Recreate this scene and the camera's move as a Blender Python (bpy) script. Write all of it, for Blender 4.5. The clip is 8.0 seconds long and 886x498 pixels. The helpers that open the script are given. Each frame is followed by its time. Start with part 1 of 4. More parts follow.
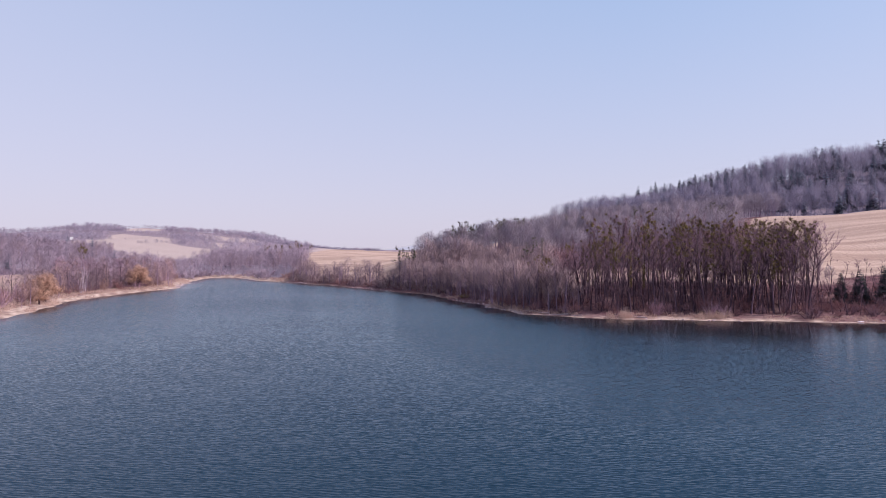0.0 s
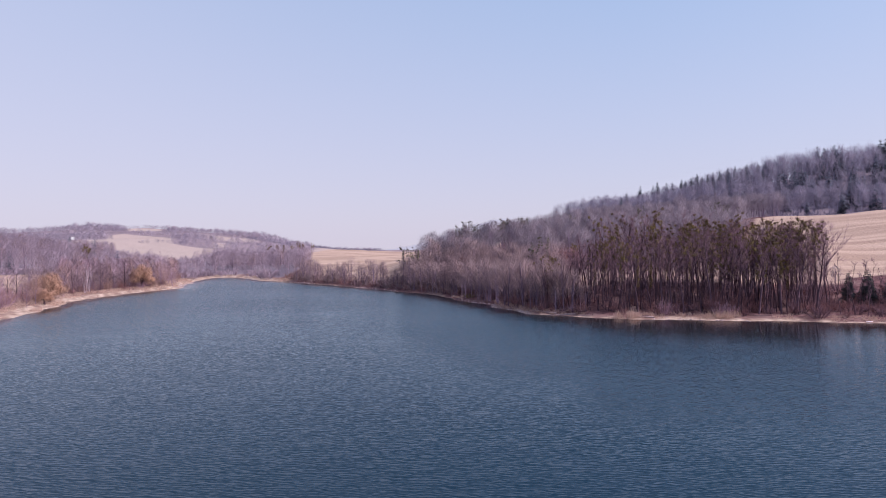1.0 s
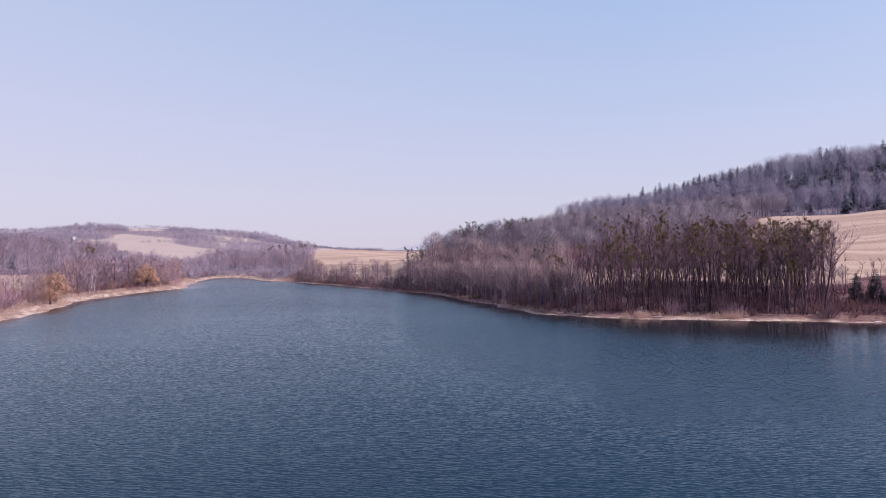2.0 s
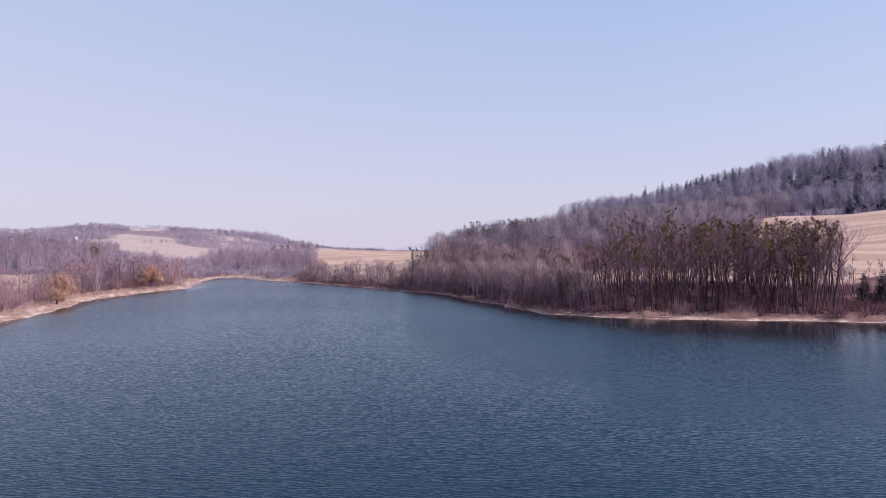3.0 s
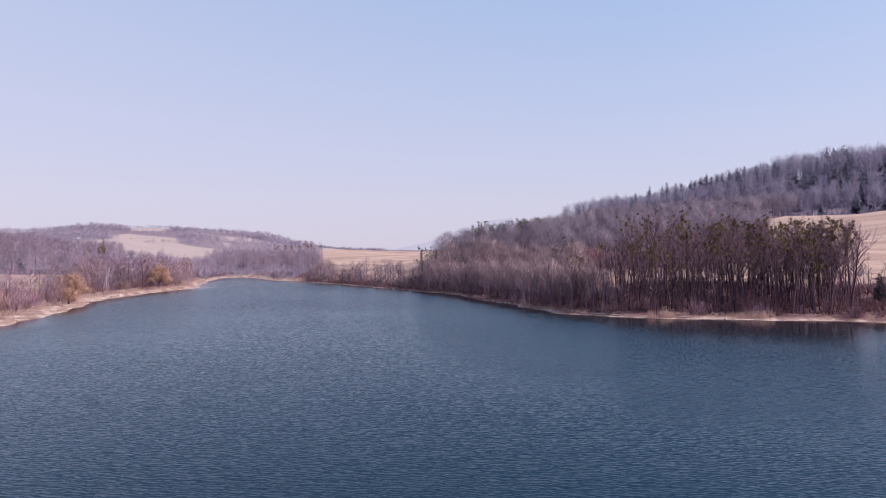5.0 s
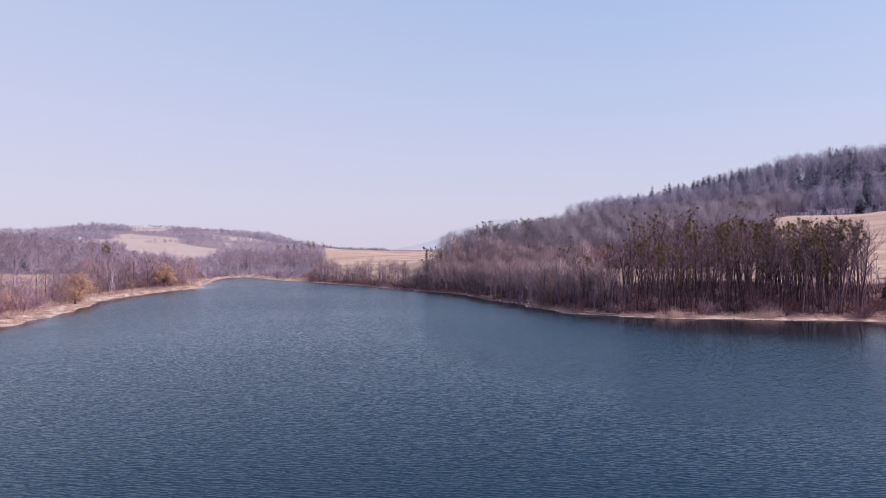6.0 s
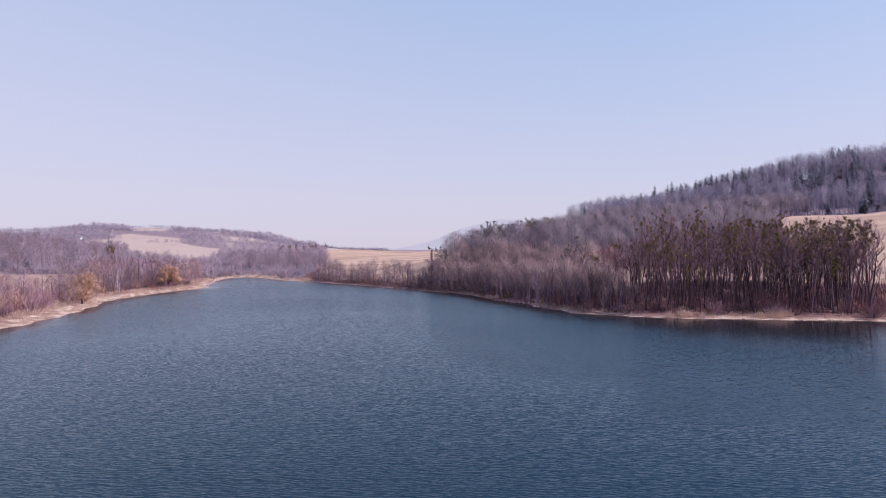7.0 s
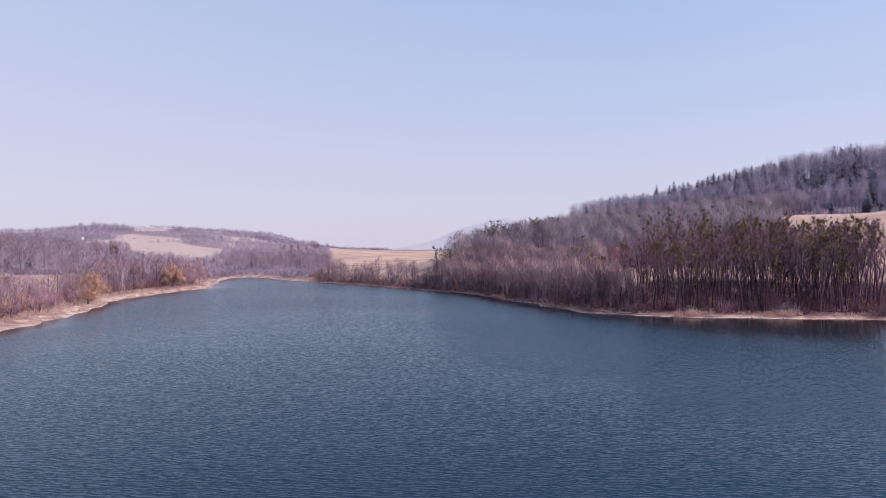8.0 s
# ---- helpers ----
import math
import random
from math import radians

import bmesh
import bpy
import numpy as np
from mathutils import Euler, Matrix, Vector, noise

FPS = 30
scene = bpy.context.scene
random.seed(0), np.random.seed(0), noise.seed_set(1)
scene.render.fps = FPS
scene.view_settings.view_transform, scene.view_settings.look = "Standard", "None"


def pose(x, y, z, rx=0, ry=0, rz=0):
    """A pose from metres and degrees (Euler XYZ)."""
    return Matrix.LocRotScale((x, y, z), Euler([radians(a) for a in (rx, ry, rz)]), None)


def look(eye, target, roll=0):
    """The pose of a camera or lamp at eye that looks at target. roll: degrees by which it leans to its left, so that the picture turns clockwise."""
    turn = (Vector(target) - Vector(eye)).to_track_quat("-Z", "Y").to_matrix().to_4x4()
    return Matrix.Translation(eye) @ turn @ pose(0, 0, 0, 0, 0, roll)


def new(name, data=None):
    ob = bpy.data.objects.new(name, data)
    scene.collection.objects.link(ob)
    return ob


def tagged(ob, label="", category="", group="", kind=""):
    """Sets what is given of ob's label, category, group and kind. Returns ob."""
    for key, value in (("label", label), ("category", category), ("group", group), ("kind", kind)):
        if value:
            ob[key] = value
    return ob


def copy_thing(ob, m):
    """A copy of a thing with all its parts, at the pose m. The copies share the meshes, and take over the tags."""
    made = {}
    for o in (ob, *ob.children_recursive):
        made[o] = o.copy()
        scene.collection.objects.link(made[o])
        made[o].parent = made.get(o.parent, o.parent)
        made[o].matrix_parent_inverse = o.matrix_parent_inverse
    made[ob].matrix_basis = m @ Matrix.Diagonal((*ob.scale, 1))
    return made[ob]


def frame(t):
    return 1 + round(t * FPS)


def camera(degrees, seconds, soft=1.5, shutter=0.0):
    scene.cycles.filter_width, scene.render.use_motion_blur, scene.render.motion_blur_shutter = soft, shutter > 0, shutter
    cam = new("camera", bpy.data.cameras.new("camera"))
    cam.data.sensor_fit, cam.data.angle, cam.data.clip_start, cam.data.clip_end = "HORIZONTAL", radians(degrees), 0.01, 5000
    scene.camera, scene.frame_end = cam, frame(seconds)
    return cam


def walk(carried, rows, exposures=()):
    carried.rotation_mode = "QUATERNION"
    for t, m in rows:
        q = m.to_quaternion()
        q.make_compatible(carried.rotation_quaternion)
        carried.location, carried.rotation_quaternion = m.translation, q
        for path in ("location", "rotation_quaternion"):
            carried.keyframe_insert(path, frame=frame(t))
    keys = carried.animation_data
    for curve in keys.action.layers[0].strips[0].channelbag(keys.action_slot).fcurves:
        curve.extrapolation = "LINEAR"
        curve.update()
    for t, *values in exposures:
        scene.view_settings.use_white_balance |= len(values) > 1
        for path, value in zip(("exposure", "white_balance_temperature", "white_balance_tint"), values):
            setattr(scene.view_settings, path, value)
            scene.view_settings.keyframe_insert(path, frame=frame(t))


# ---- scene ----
cam = camera(70.0, 8.0, soft=0.9)
METRES, EYE, TILT, LEAN, TURN = 17.0, 15.0, 0.3, 0.0, 0.0
PATH = [
    (0, (-1.484, 0.272, 14.439), (-1.63, 2.267, 14.441), -0.4),
    (0.5, (-2.255, 0.279, 14.419), (-2.402, 2.273, 14.421), -0.4),
    (1, (-3.076, 0.312, 14.413), (-3.221, 2.307, 14.415), -0.4),
    (1.5, (-3.885, 0.299, 14.41), (-4.03, 2.294, 14.412), -0.4),
    (3, (-6.311, 0.149, 14.407), (-6.457, 2.144, 14.409), -0.4),
    (3.5, (-7.232, 0.145, 14.418), (-7.377, 2.14, 14.421), -0.4),
    (4, (-8.173, 0.132, 14.419), (-8.316, 2.127, 14.421), -0.4),
    (4.5, (-9.057, 0.099, 14.399), (-9.2, 2.093, 14.401), -0.4),
    (6, (-11.768, 0.038, 14.313), (-11.911, 2.033, 14.315), -0.4),
    (6.5, (-12.752, -0.032, 14.306), (-12.895, 1.963, 14.308), -0.4),
    (7, (-13.697, -0.074, 14.313), (-13.839, 1.921, 14.315), -0.4),
    (7.5, (-14.584, -0.089, 14.303), (-14.726, 1.906, 14.305), -0.5),
    (8, (-15.456, -0.088, 14.296), (-15.597, 1.907, 14.297), -0.5),
]
walk(cam, [(t, look(eye, target, roll)) for t, eye, target, roll in PATH], exposures=[(0, 0.3, 6450, 18), (8, 0.3, 6450, 18)])

# ---------------------------------------------------------------- world, sun, exposure
SUN_AZ, SUN_EL = radians(96.0), radians(40.0)      # azimuth from +y towards +x
sun_way = Vector((math.sin(SUN_AZ) * math.cos(SUN_EL), math.cos(SUN_AZ) * math.cos(SUN_EL), math.sin(SUN_EL)))
world = bpy.data.worlds.new("sky")
scene.world = world
world.use_nodes = True
wn, wl = world.node_tree.nodes, world.node_tree.links
sky = wn.new("ShaderNodeTexSky")
sky.sky_type, sky.sun_disc = "NISHITA", False
sky.sun_elevation, sky.sun_rotation = SUN_EL, SUN_AZ
sky.altitude, sky.air_density, sky.dust_density, sky.ozone_density = 300, 1.0, 2.2, 2.0
back = wn["Background"]
back.inputs["Strength"].default_value = 0.09
# spring haze: a pale lilac veil that thickens towards the horizon
geo_co = wn.new("ShaderNodeTexCoord")
sep = wn.new("ShaderNodeSeparateXYZ")
wl.new(geo_co.outputs["Generated"], sep.inputs[0])
haze = wn.new("ShaderNodeMapRange")
haze.inputs["From Min"].default_value, haze.inputs["From Max"].default_value = 0.0, 0.5
haze.inputs["To Min"].default_value, haze.inputs["To Max"].default_value = 0.85, 0.55
wl.new(sep.outputs["Z"], haze.inputs["Value"])
veil = wn.new("ShaderNodeValToRGB")
for e, (p, c) in zip((veil.color_ramp.elements[0], veil.color_ramp.elements[1]), ((0.0, (6.45, 6.22, 7.25, 1)), (0.42, (4.5, 6.4, 9.3, 1)))):
    e.position, e.color = p, c
wl.new(sep.outputs["Z"], veil.inputs[0])
mixer = wn.new("ShaderNodeMix")
mixer.data_type = "RGBA"
wl.new(haze.outputs["Result"], mixer.inputs["Factor"])
wl.new(sky.outputs["Color"], mixer.inputs["A"])
wl.new(veil.outputs["Color"], mixer.inputs["B"])
west = wn.new("ShaderNodeMapRange")
west.inputs["From Min"].default_value, west.inputs["From Max"].default_value = -0.7, 0.2
west.inputs["To Min"].default_value, west.inputs["To Max"].default_value = 0.28, 0.0
wl.new(sep.outputs["X"], west.inputs["Value"])
pink = wn.new("ShaderNodeMix")
pink.data_type = "RGBA"
pink.inputs["B"].default_value = (6.4, 6.1, 7.05, 1)
wl.new(west.outputs["Result"], pink.inputs["Factor"])
wl.new(mixer.outputs["Result"], pink.inputs["A"])
wl.new(pink.outputs["Result"], back.inputs["Color"])

sun = new("sun", bpy.data.lights.new("sun", "SUN"))
sun.data.energy, sun.data.angle, sun.data.color = 4.4, radians(0.6), (1.0, 0.94, 0.88)
sun.matrix_world = look((0, 0, 0), -sun_way)


# ---------------------------------------------------------------- materials
def material(name, rough=0.9, spec=0.2):
    m = bpy.data.materials.new(name)
    m.use_nodes = True
    b = m.node_tree.nodes["Principled BSDF"]
    b.inputs["Roughness"].default_value = rough
    b.inputs["Specular IOR Level"].default_value = spec
    return m, m.node_tree.nodes, m.node_tree.links, b


def mix(nodes, links, fac, a, b, kind="MIX"):
    n = nodes.new("ShaderNodeMix")
    n.data_type, n.blend_type = "RGBA", kind
    for sock, v in (("Factor", fac), ("A", a), ("B", b)):
        if isinstance(v, bpy.types.NodeSocket):
            links.new(v, n.inputs[sock])
        elif sock == "Factor":
            n.inputs[sock].default_value = v
        else:
            n.inputs[sock].default_value = (*v, 1)
    return n.outputs["Result"]


def grain(nodes, links, scale, detail=4.0, stretch=(1, 1, 1), lo=0.35, hi=0.65):
    co = nodes.new("ShaderNodeTexCoord")
    mp = nodes.new("ShaderNodeMapping")
    mp.inputs["Scale"].default_value = stretch
    links.new(co.outputs["Object"], mp.inputs["Vector"])
    n = nodes.new("ShaderNodeTexNoise")
    n.inputs["Scale"].default_value, n.inputs["Detail"].default_value = scale, detail
    links.new(mp.outputs["Vector"], n.inputs["Vector"])
    r = nodes.new("ShaderNodeMapRange")
    r.inputs["From Min"].default_value, r.inputs["From Max"].default_value = lo, hi
    links.new(n.outputs["Fac"], r.inputs["Value"])
    return r.outputs["Result"]


def bark_mat(name, dark, light, rnd="object", rough=0.95, thin=0.0):
    """Bark, twigs or needles: two colours, mixed by fine grain and by the single tree."""
    m, n, l, b = material(name, rough, 0.08)
    if rnd == "object":
        oi = n.new("ShaderNodeObjectInfo")
        own = oi.outputs["Random"]
    else:
        at = n.new("ShaderNodeAttribute")
        at.attribute_name = "tint"
        own = at.outputs["Fac"]
    c = mix(n, l, own, dark, light)
    g = grain(n, l, 2.2, 3.0)
    c = mix(n, l, g, c, mix(n, l, 0.5, c, light))
    l.new(c, b.inputs["Base Color"])
    if thin:
        tr = n.new("ShaderNodeBsdfTranslucent")
        l.new(c, tr.inputs["Color"])
        both = n.new("ShaderNodeMixShader")
        both.inputs[0].default_value = thin
        l.new(b.outputs[0], both.inputs[1]), l.new(tr.outputs[0], both.inputs[2])
        l.new(both.outputs[0], n["Material Output"].inputs["Surface"])
    return m


M_BARK = bark_mat("dark_bark", (0.034, 0.017, 0.027), (0.140, 0.086, 0.112))
M_TWIG = bark_mat("bare_twigs", (0.155, 0.085, 0.108), (0.325, 0.194, 0.236))
M_IVY = bark_mat("ivy_leaves", (0.085, 0.060, 0.033), (0.205, 0.147, 0.064))
M_RED = bark_mat("red_twigs", (0.205, 0.096, 0.104), (0.330, 0.170, 0.176))
M_PALEBUSH = bark_mat("pale_twigs", (0.291, 0.170, 0.216), (0.436, 0.275, 0.346))
M_WILLOW = bark_mat("willow_shoots", (0.440, 0.256, 0.196), (0.560, 0.345, 0.268), thin=0.25)
M_BIRCH = bark_mat("birch_bark", (0.490, 0.378, 0.438), (0.602, 0.477, 0.546))
M_LILAC = bark_mat("lilac_twigs", (0.192, 0.125, 0.172), (0.420, 0.285, 0.362), thin=0.05)
M_RUST = bark_mat("rusty_twigs", (0.300, 0.175, 0.165), (0.420, 0.262, 0.240), thin=0.08)
M_SPRUCE = bark_mat("spruce_needles", (0.052, 0.050, 0.054), (0.105, 0.097, 0.098))
# needles of the crest, lightened and blued by haze in the colour
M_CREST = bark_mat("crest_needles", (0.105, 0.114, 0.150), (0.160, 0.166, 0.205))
M_REED = bark_mat("dry_reed", (0.500, 0.340, 0.290), (0.640, 0.455, 0.400), "tint", thin=0.4)
M_STONE = bark_mat("pale_stone", (0.286, 0.207, 0.216), (0.490, 0.369, 0.397), "tint")
# joined woods: the colour of each tree comes with its own tint
W_GREY = bark_mat("grey_wood", (0.195, 0.158, 0.200), (0.315, 0.258, 0.315), "tint", thin=0.42)
W_PINK = bark_mat("mauve_wood", (0.270, 0.184, 0.208), (0.405, 0.288, 0.308), "tint", thin=0.38)
# ridge trees: blue distance haze mixed into the wood colour
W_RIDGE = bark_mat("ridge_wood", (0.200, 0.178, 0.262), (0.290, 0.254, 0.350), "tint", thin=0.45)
# far bank and distant hill: pale lilac haze put into the colours
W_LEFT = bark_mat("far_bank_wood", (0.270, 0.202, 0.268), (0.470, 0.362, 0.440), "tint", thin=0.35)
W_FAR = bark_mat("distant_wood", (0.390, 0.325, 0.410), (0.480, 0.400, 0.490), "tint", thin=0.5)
# conifers blued by the same painted haze
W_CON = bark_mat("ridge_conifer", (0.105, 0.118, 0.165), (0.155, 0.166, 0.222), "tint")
# pale stems, their contrast lowered by haze in the colour
W_PALESTEM = bark_mat("pale_stems", (0.173, 0.126, 0.170), (0.469, 0.360, 0.433), "tint")
W_DARKBARK = bark_mat("wood_stems", (0.069, 0.046, 0.072), (0.312, 0.218, 0.309), "tint")


def ground_material():
    m, n, l, b = material("ground_cover", 1.0, 0.05)
    at = n.new("ShaderNodeAttribute")
    at.attribute_name = "cover"
    s = n.new("ShaderNodeSeparateColor")
    l.new(at.outputs["Color"], s.inputs[0])
    big, fine = grain(n, l, 0.035, 5.0), grain(n, l, 0.9, 6.0)
    litter = mix(n, l, fine, (0.095, 0.044, 0.052), (0.180, 0.092, 0.098))
    litter = mix(n, l, grain(n, l, 0.12, 3.0, lo=0.5, hi=0.7), litter, (0.235, 0.148, 0.146))
    grass = mix(n, l, fine, (0.350, 0.228, 0.204), (0.480, 0.326, 0.291))
    grass = mix(n, l, big, grass, (0.300, 0.209, 0.173))
    # field: low stubble in long drill rows
    rows = grain(n, l, 1.0, 2.5, (0.005, 0.149, 0.000), 0.43, 0.57)
    field = mix(n, l, rows, (0.300, 0.200, 0.166), (0.480, 0.340, 0.280))
    field = mix(n, l, grain(n, l, 0.012, 3.0, lo=0.4, hi=0.9), field, (0.415, 0.290, 0.240))
    # alpha 0: distance haze put into the colour of far fields and wood floors
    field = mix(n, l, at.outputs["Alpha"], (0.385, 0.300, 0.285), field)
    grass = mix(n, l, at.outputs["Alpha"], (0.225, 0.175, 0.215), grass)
    sand = mix(n, l, fine, (0.340, 0.240, 0.200), (0.560, 0.420, 0.360))
    sand = mix(n, l, grain(n, l, 0.30, 6.0, lo=0.42, hi=0.62), sand, (0.235, 0.148, 0.130))
    c = mix(n, l, s.outputs[2], grass, litter)
    c = mix(n, l, s.outputs[1], c, field)
    c = mix(n, l, s.outputs[0], c, sand)
    l.new(c, b.inputs["Base Color"])
    bump = n.new("ShaderNodeBump")
    bump.inputs["Strength"].default_value, bump.inputs["Distance"].default_value = 0.6, 0.35
    l.new(fine, bump.inputs["Height"])
    l.new(bump.outputs["Normal"], b.inputs["Normal"])
    return m


def water_material():
    """Lake water: dark body colour under a rippled, reflecting skin; the wind ruffles some stretches more than others."""
    m, n, l, b = material("lake_water", 0.07, 0.9)
    b.inputs["IOR"].default_value = 1.333
    b.inputs["Specular Tint"].default_value = (0.76, 0.91, 1.0, 1)
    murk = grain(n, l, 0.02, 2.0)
    deep = n.new("ShaderNodeAttribute")      # sky brightness put into the colour: far arm and margins lighter, mid-lake dark
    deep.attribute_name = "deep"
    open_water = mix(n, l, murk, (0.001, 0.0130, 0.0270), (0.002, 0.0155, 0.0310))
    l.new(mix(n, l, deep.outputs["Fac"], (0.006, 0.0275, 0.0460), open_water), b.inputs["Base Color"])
    wind = grain(n, l, 0.016, 4.0, (0.6, 1.0, 1), 0.3, 0.7)
    k = n.new("ShaderNodeMapRange")
    k.inputs["To Min"].default_value, k.inputs["To Max"].default_value = 0.6, 1.1
    l.new(wind, k.inputs["Value"])
    lee = n.new("ShaderNodeAttribute")      # calmer water under the banks; the trees' brown reflection is painted in below
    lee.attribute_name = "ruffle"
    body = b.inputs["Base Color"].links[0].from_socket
    # dark reflection of the banks put into the body colour
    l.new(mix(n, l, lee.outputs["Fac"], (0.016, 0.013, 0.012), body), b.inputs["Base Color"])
    force = n.new("ShaderNodeMath")
    force.operation = "MULTIPLY"
    l.new(k.outputs["Result"], force.inputs[0]), l.new(lee.outputs["Fac"], force.inputs[1])
    co = n.new("ShaderNodeTexCoord")
    total = None
    for scale, stretch, slope, turn in ((0.85, (0.55, 1.0, 1), (0.0, 0.46, 0), 7), (1.35, (0.55, 1.0, 1), (0.0, 0.33, 0), -14), (7.0, (0.32, 1.0, 1), (0.25, 0.95, 0), 4)):
        mp = n.new("ShaderNodeMapping")
        mp.inputs["Scale"].default_value, mp.inputs["Rotation"].default_value = stretch, (0, 0, radians(turn))
        l.new(co.outputs["Object"], mp.inputs["Vector"])
        if scale < 2:       # trains of short crests
            t = n.new("ShaderNodeTexWave")
            t.bands_direction = "Y"
            t.inputs["Distortion"].default_value, t.inputs["Detail"].default_value, t.inputs["Detail Scale"].default_value = 9.0, 2.0, 1.3
        else:
            t = n.new("ShaderNodeTexNoise")
            t.inputs["Detail"].default_value = 1.0
        t.inputs["Scale"].default_value = scale
        l.new(mp.outputs["Vector"], t.inputs["Vector"])
        c = n.new("ShaderNodeVectorMath")
        c.operation = "SUBTRACT"
        c.inputs[1].default_value = (0.5, 0.5, 0.5)
        l.new(t.outputs["Color"], c.inputs[0])
        lean = n.new("ShaderNodeVectorMath")
        lean.operation = "MULTIPLY"
        lean.inputs[1].default_value = slope
        l.new(c.outputs[0], lean.inputs[0])
        g = n.new("ShaderNodeVectorMath")
        g.operation = "MINIMUM"        # the far sides of the waves are hidden behind their crests
        g.inputs[1].default_value = (1, 0.015, 1)
        l.new(lean.outputs[0], g.inputs[0])
        if total:
            add = n.new("ShaderNodeVectorMath")
            l.new(total, add.inputs[0]), l.new(g.outputs[0], add.inputs[1])
            total = add.outputs[0]
        else:
            total = g.outputs[0]
    sc = n.new("ShaderNodeVectorMath")
    sc.operation = "SCALE"
    l.new(total, sc.inputs[0]), l.new(force.outputs[0], sc.inputs["Scale"])
    up = n.new("ShaderNodeVectorMath")
    up.inputs[1].default_value = (0, 0, 1)
    tilt = n.new("ShaderNodeVectorMath")
    tilt.operation = "SCALE"
    tilt.inputs[0].default_value = (0, -0.010, 0)
    l.new(lee.outputs["Fac"], tilt.inputs["Scale"])
    lift = n.new("ShaderNodeVectorMath")
    l.new(sc.outputs[0], lift.inputs[0]), l.new(tilt.outputs[0], lift.inputs[1])
    l.new(lift.outputs[0], up.inputs[0])
    nn = n.new("ShaderNodeVectorMath")
    nn.operation = "NORMALIZE"
    l.new(up.outputs[0], nn.inputs[0])
    l.new(nn.outputs[0], b.inputs["Normal"])
    return m


M_GROUND, M_WATER = ground_material(), water_material()

# ---------------------------------------------------------------- the lie of the land
# water's edge, round the lake (the half behind the camera is closed plainly)
SHORE = np.array([(-104, 98), (-104, 114), (-108, 133), (-114, 150), (-123, 174), (-126, 191), (-126, 221), (-123, 243), (-131, 256),
                  (-144, 297), (-152, 334), (-138, 333), (-112, 298), (-91, 281), (-61, 249), (-37, 221), (-19, 199), (-11, 179), (2, 151),
                  (6, 142), (19, 133), (41, 129), (72, 124.5), (130, 118), (185, 95), (235, 30), (200, -90), (-60, -140), (-150, -60), (-120, 60)], float)
# spot heights of the land behind the banks: x, y, z
SPOTS = np.array([(115, 165, 7.5), (25, 182, 7.5), (60, 150, 4.5), (-20, 262, 9.5), (2, 265, 13.5), (25, 277, 18), (86, 245, 17), (55, 330, 25), (95, 412, 34),
                  (130, 405, 43), (215, 440, 64), (180, 449, 56), (138, 306, 29), (190, 303, 31.5), (210, 240, 21), (330, 470, 76), (300, 170, 14), (-40, 330, 4),
                  (-80, 420, 6), (0, 720, 8), (-60, 600, 8), (-180, 1200, 8), (0, 1100, 8), (-170, 178, 3), (-231, 300, 3), (-150, 250, 2), (-160, 440, 4), (-309, 400, 13), (-460, 720, 28),
                  (-535, 910, 43), (-460, 1010, 43), (-380, 1110, 26), (-190, 960, 9),
                  (-589, 980, 52), (-560, 985, 53), (-528, 985, 51), (-615, 930, 49), (-420, 1010, 41), (-770, 930, 20), (-700, 930, 29), (-290, 1090, 12), (-240, 1150, 9)], float)


def shore_distance(x, y):
    """Metres from the water's edge: ashore plus, in the lake minus."""
    best, inside = np.full(x.shape, 1e9), np.zeros(x.shape, bool)
    for (ax, ay), (bx, by) in zip(SHORE, np.roll(SHORE, -1, 0)):
        ux, uy = bx - ax, by - ay
        k = np.clip(((x - ax) * ux + (y - ay) * uy) / (ux * ux + uy * uy), 0, 1)
        best = np.minimum(best, np.hypot(x - ax - k * ux, y - ay - k * uy))
        inside ^= ((ay > y) != (by > y)) & (x < ux * (y - ay) / (uy if uy else 1e-9) + ax)
    wob = 0.7 * np.sin(0.31 * x + 0.9 * np.sin(0.17 * y)) + 0.5 * np.sin(0.53 * y + 1.3 * np.sin(0.23 * x)) + 0.3 * np.sin(0.9 * x + 0.7 * y)
    return np.where(inside, -best, best) + wob * np.exp(-best / 60)


def smooth(v):
    v = np.clip(v, 0, 1)
    return v * v * (3 - 2 * v)


def land(x, y):
    """Height of the ground, and the distance from the water's edge."""
    x, y = np.asarray(x, float), np.asarray(y, float)
    s = shore_distance(x, y)
    d = np.hypot(x[..., None] - SPOTS[:, 0], y[..., None] - SPOTS[:, 1])
    w = (d * d + 30.0 ** 2) ** -1.9
    hill = (w * SPOTS[:, 2]).sum(-1) / w.sum(-1)
    far = smooth((np.hypot(x, y) - 1150) / 700)
    hill = hill * (1 - far) + 11.5 * far
    hill += 0.35 * np.sin(0.11 * x + 1.7 * np.sin(0.05 * y)) + 0.25 * np.sin(0.19 * y + 0.07 * x)
    bank = np.where(s < 0, np.maximum(0.16 * s, -2.5), 0.10 * np.minimum(s, 6.0) + 0.25 * smooth((s - 2.5) / 1.5))
    return bank + smooth((s - 4) / 38) * (hill - 0.85), s


def poly_mask(x, y, poly):
    inside = np.zeros(np.shape(x), bool)
    for (ax, ay), (bx, by) in zip(poly, poly[1:] + poly[:1]):
        inside ^= ((ay > y) != (by > y)) & (x < (bx - ax) * (y - ay) / ((by - ay) or 1e-9) + ax)
    return inside


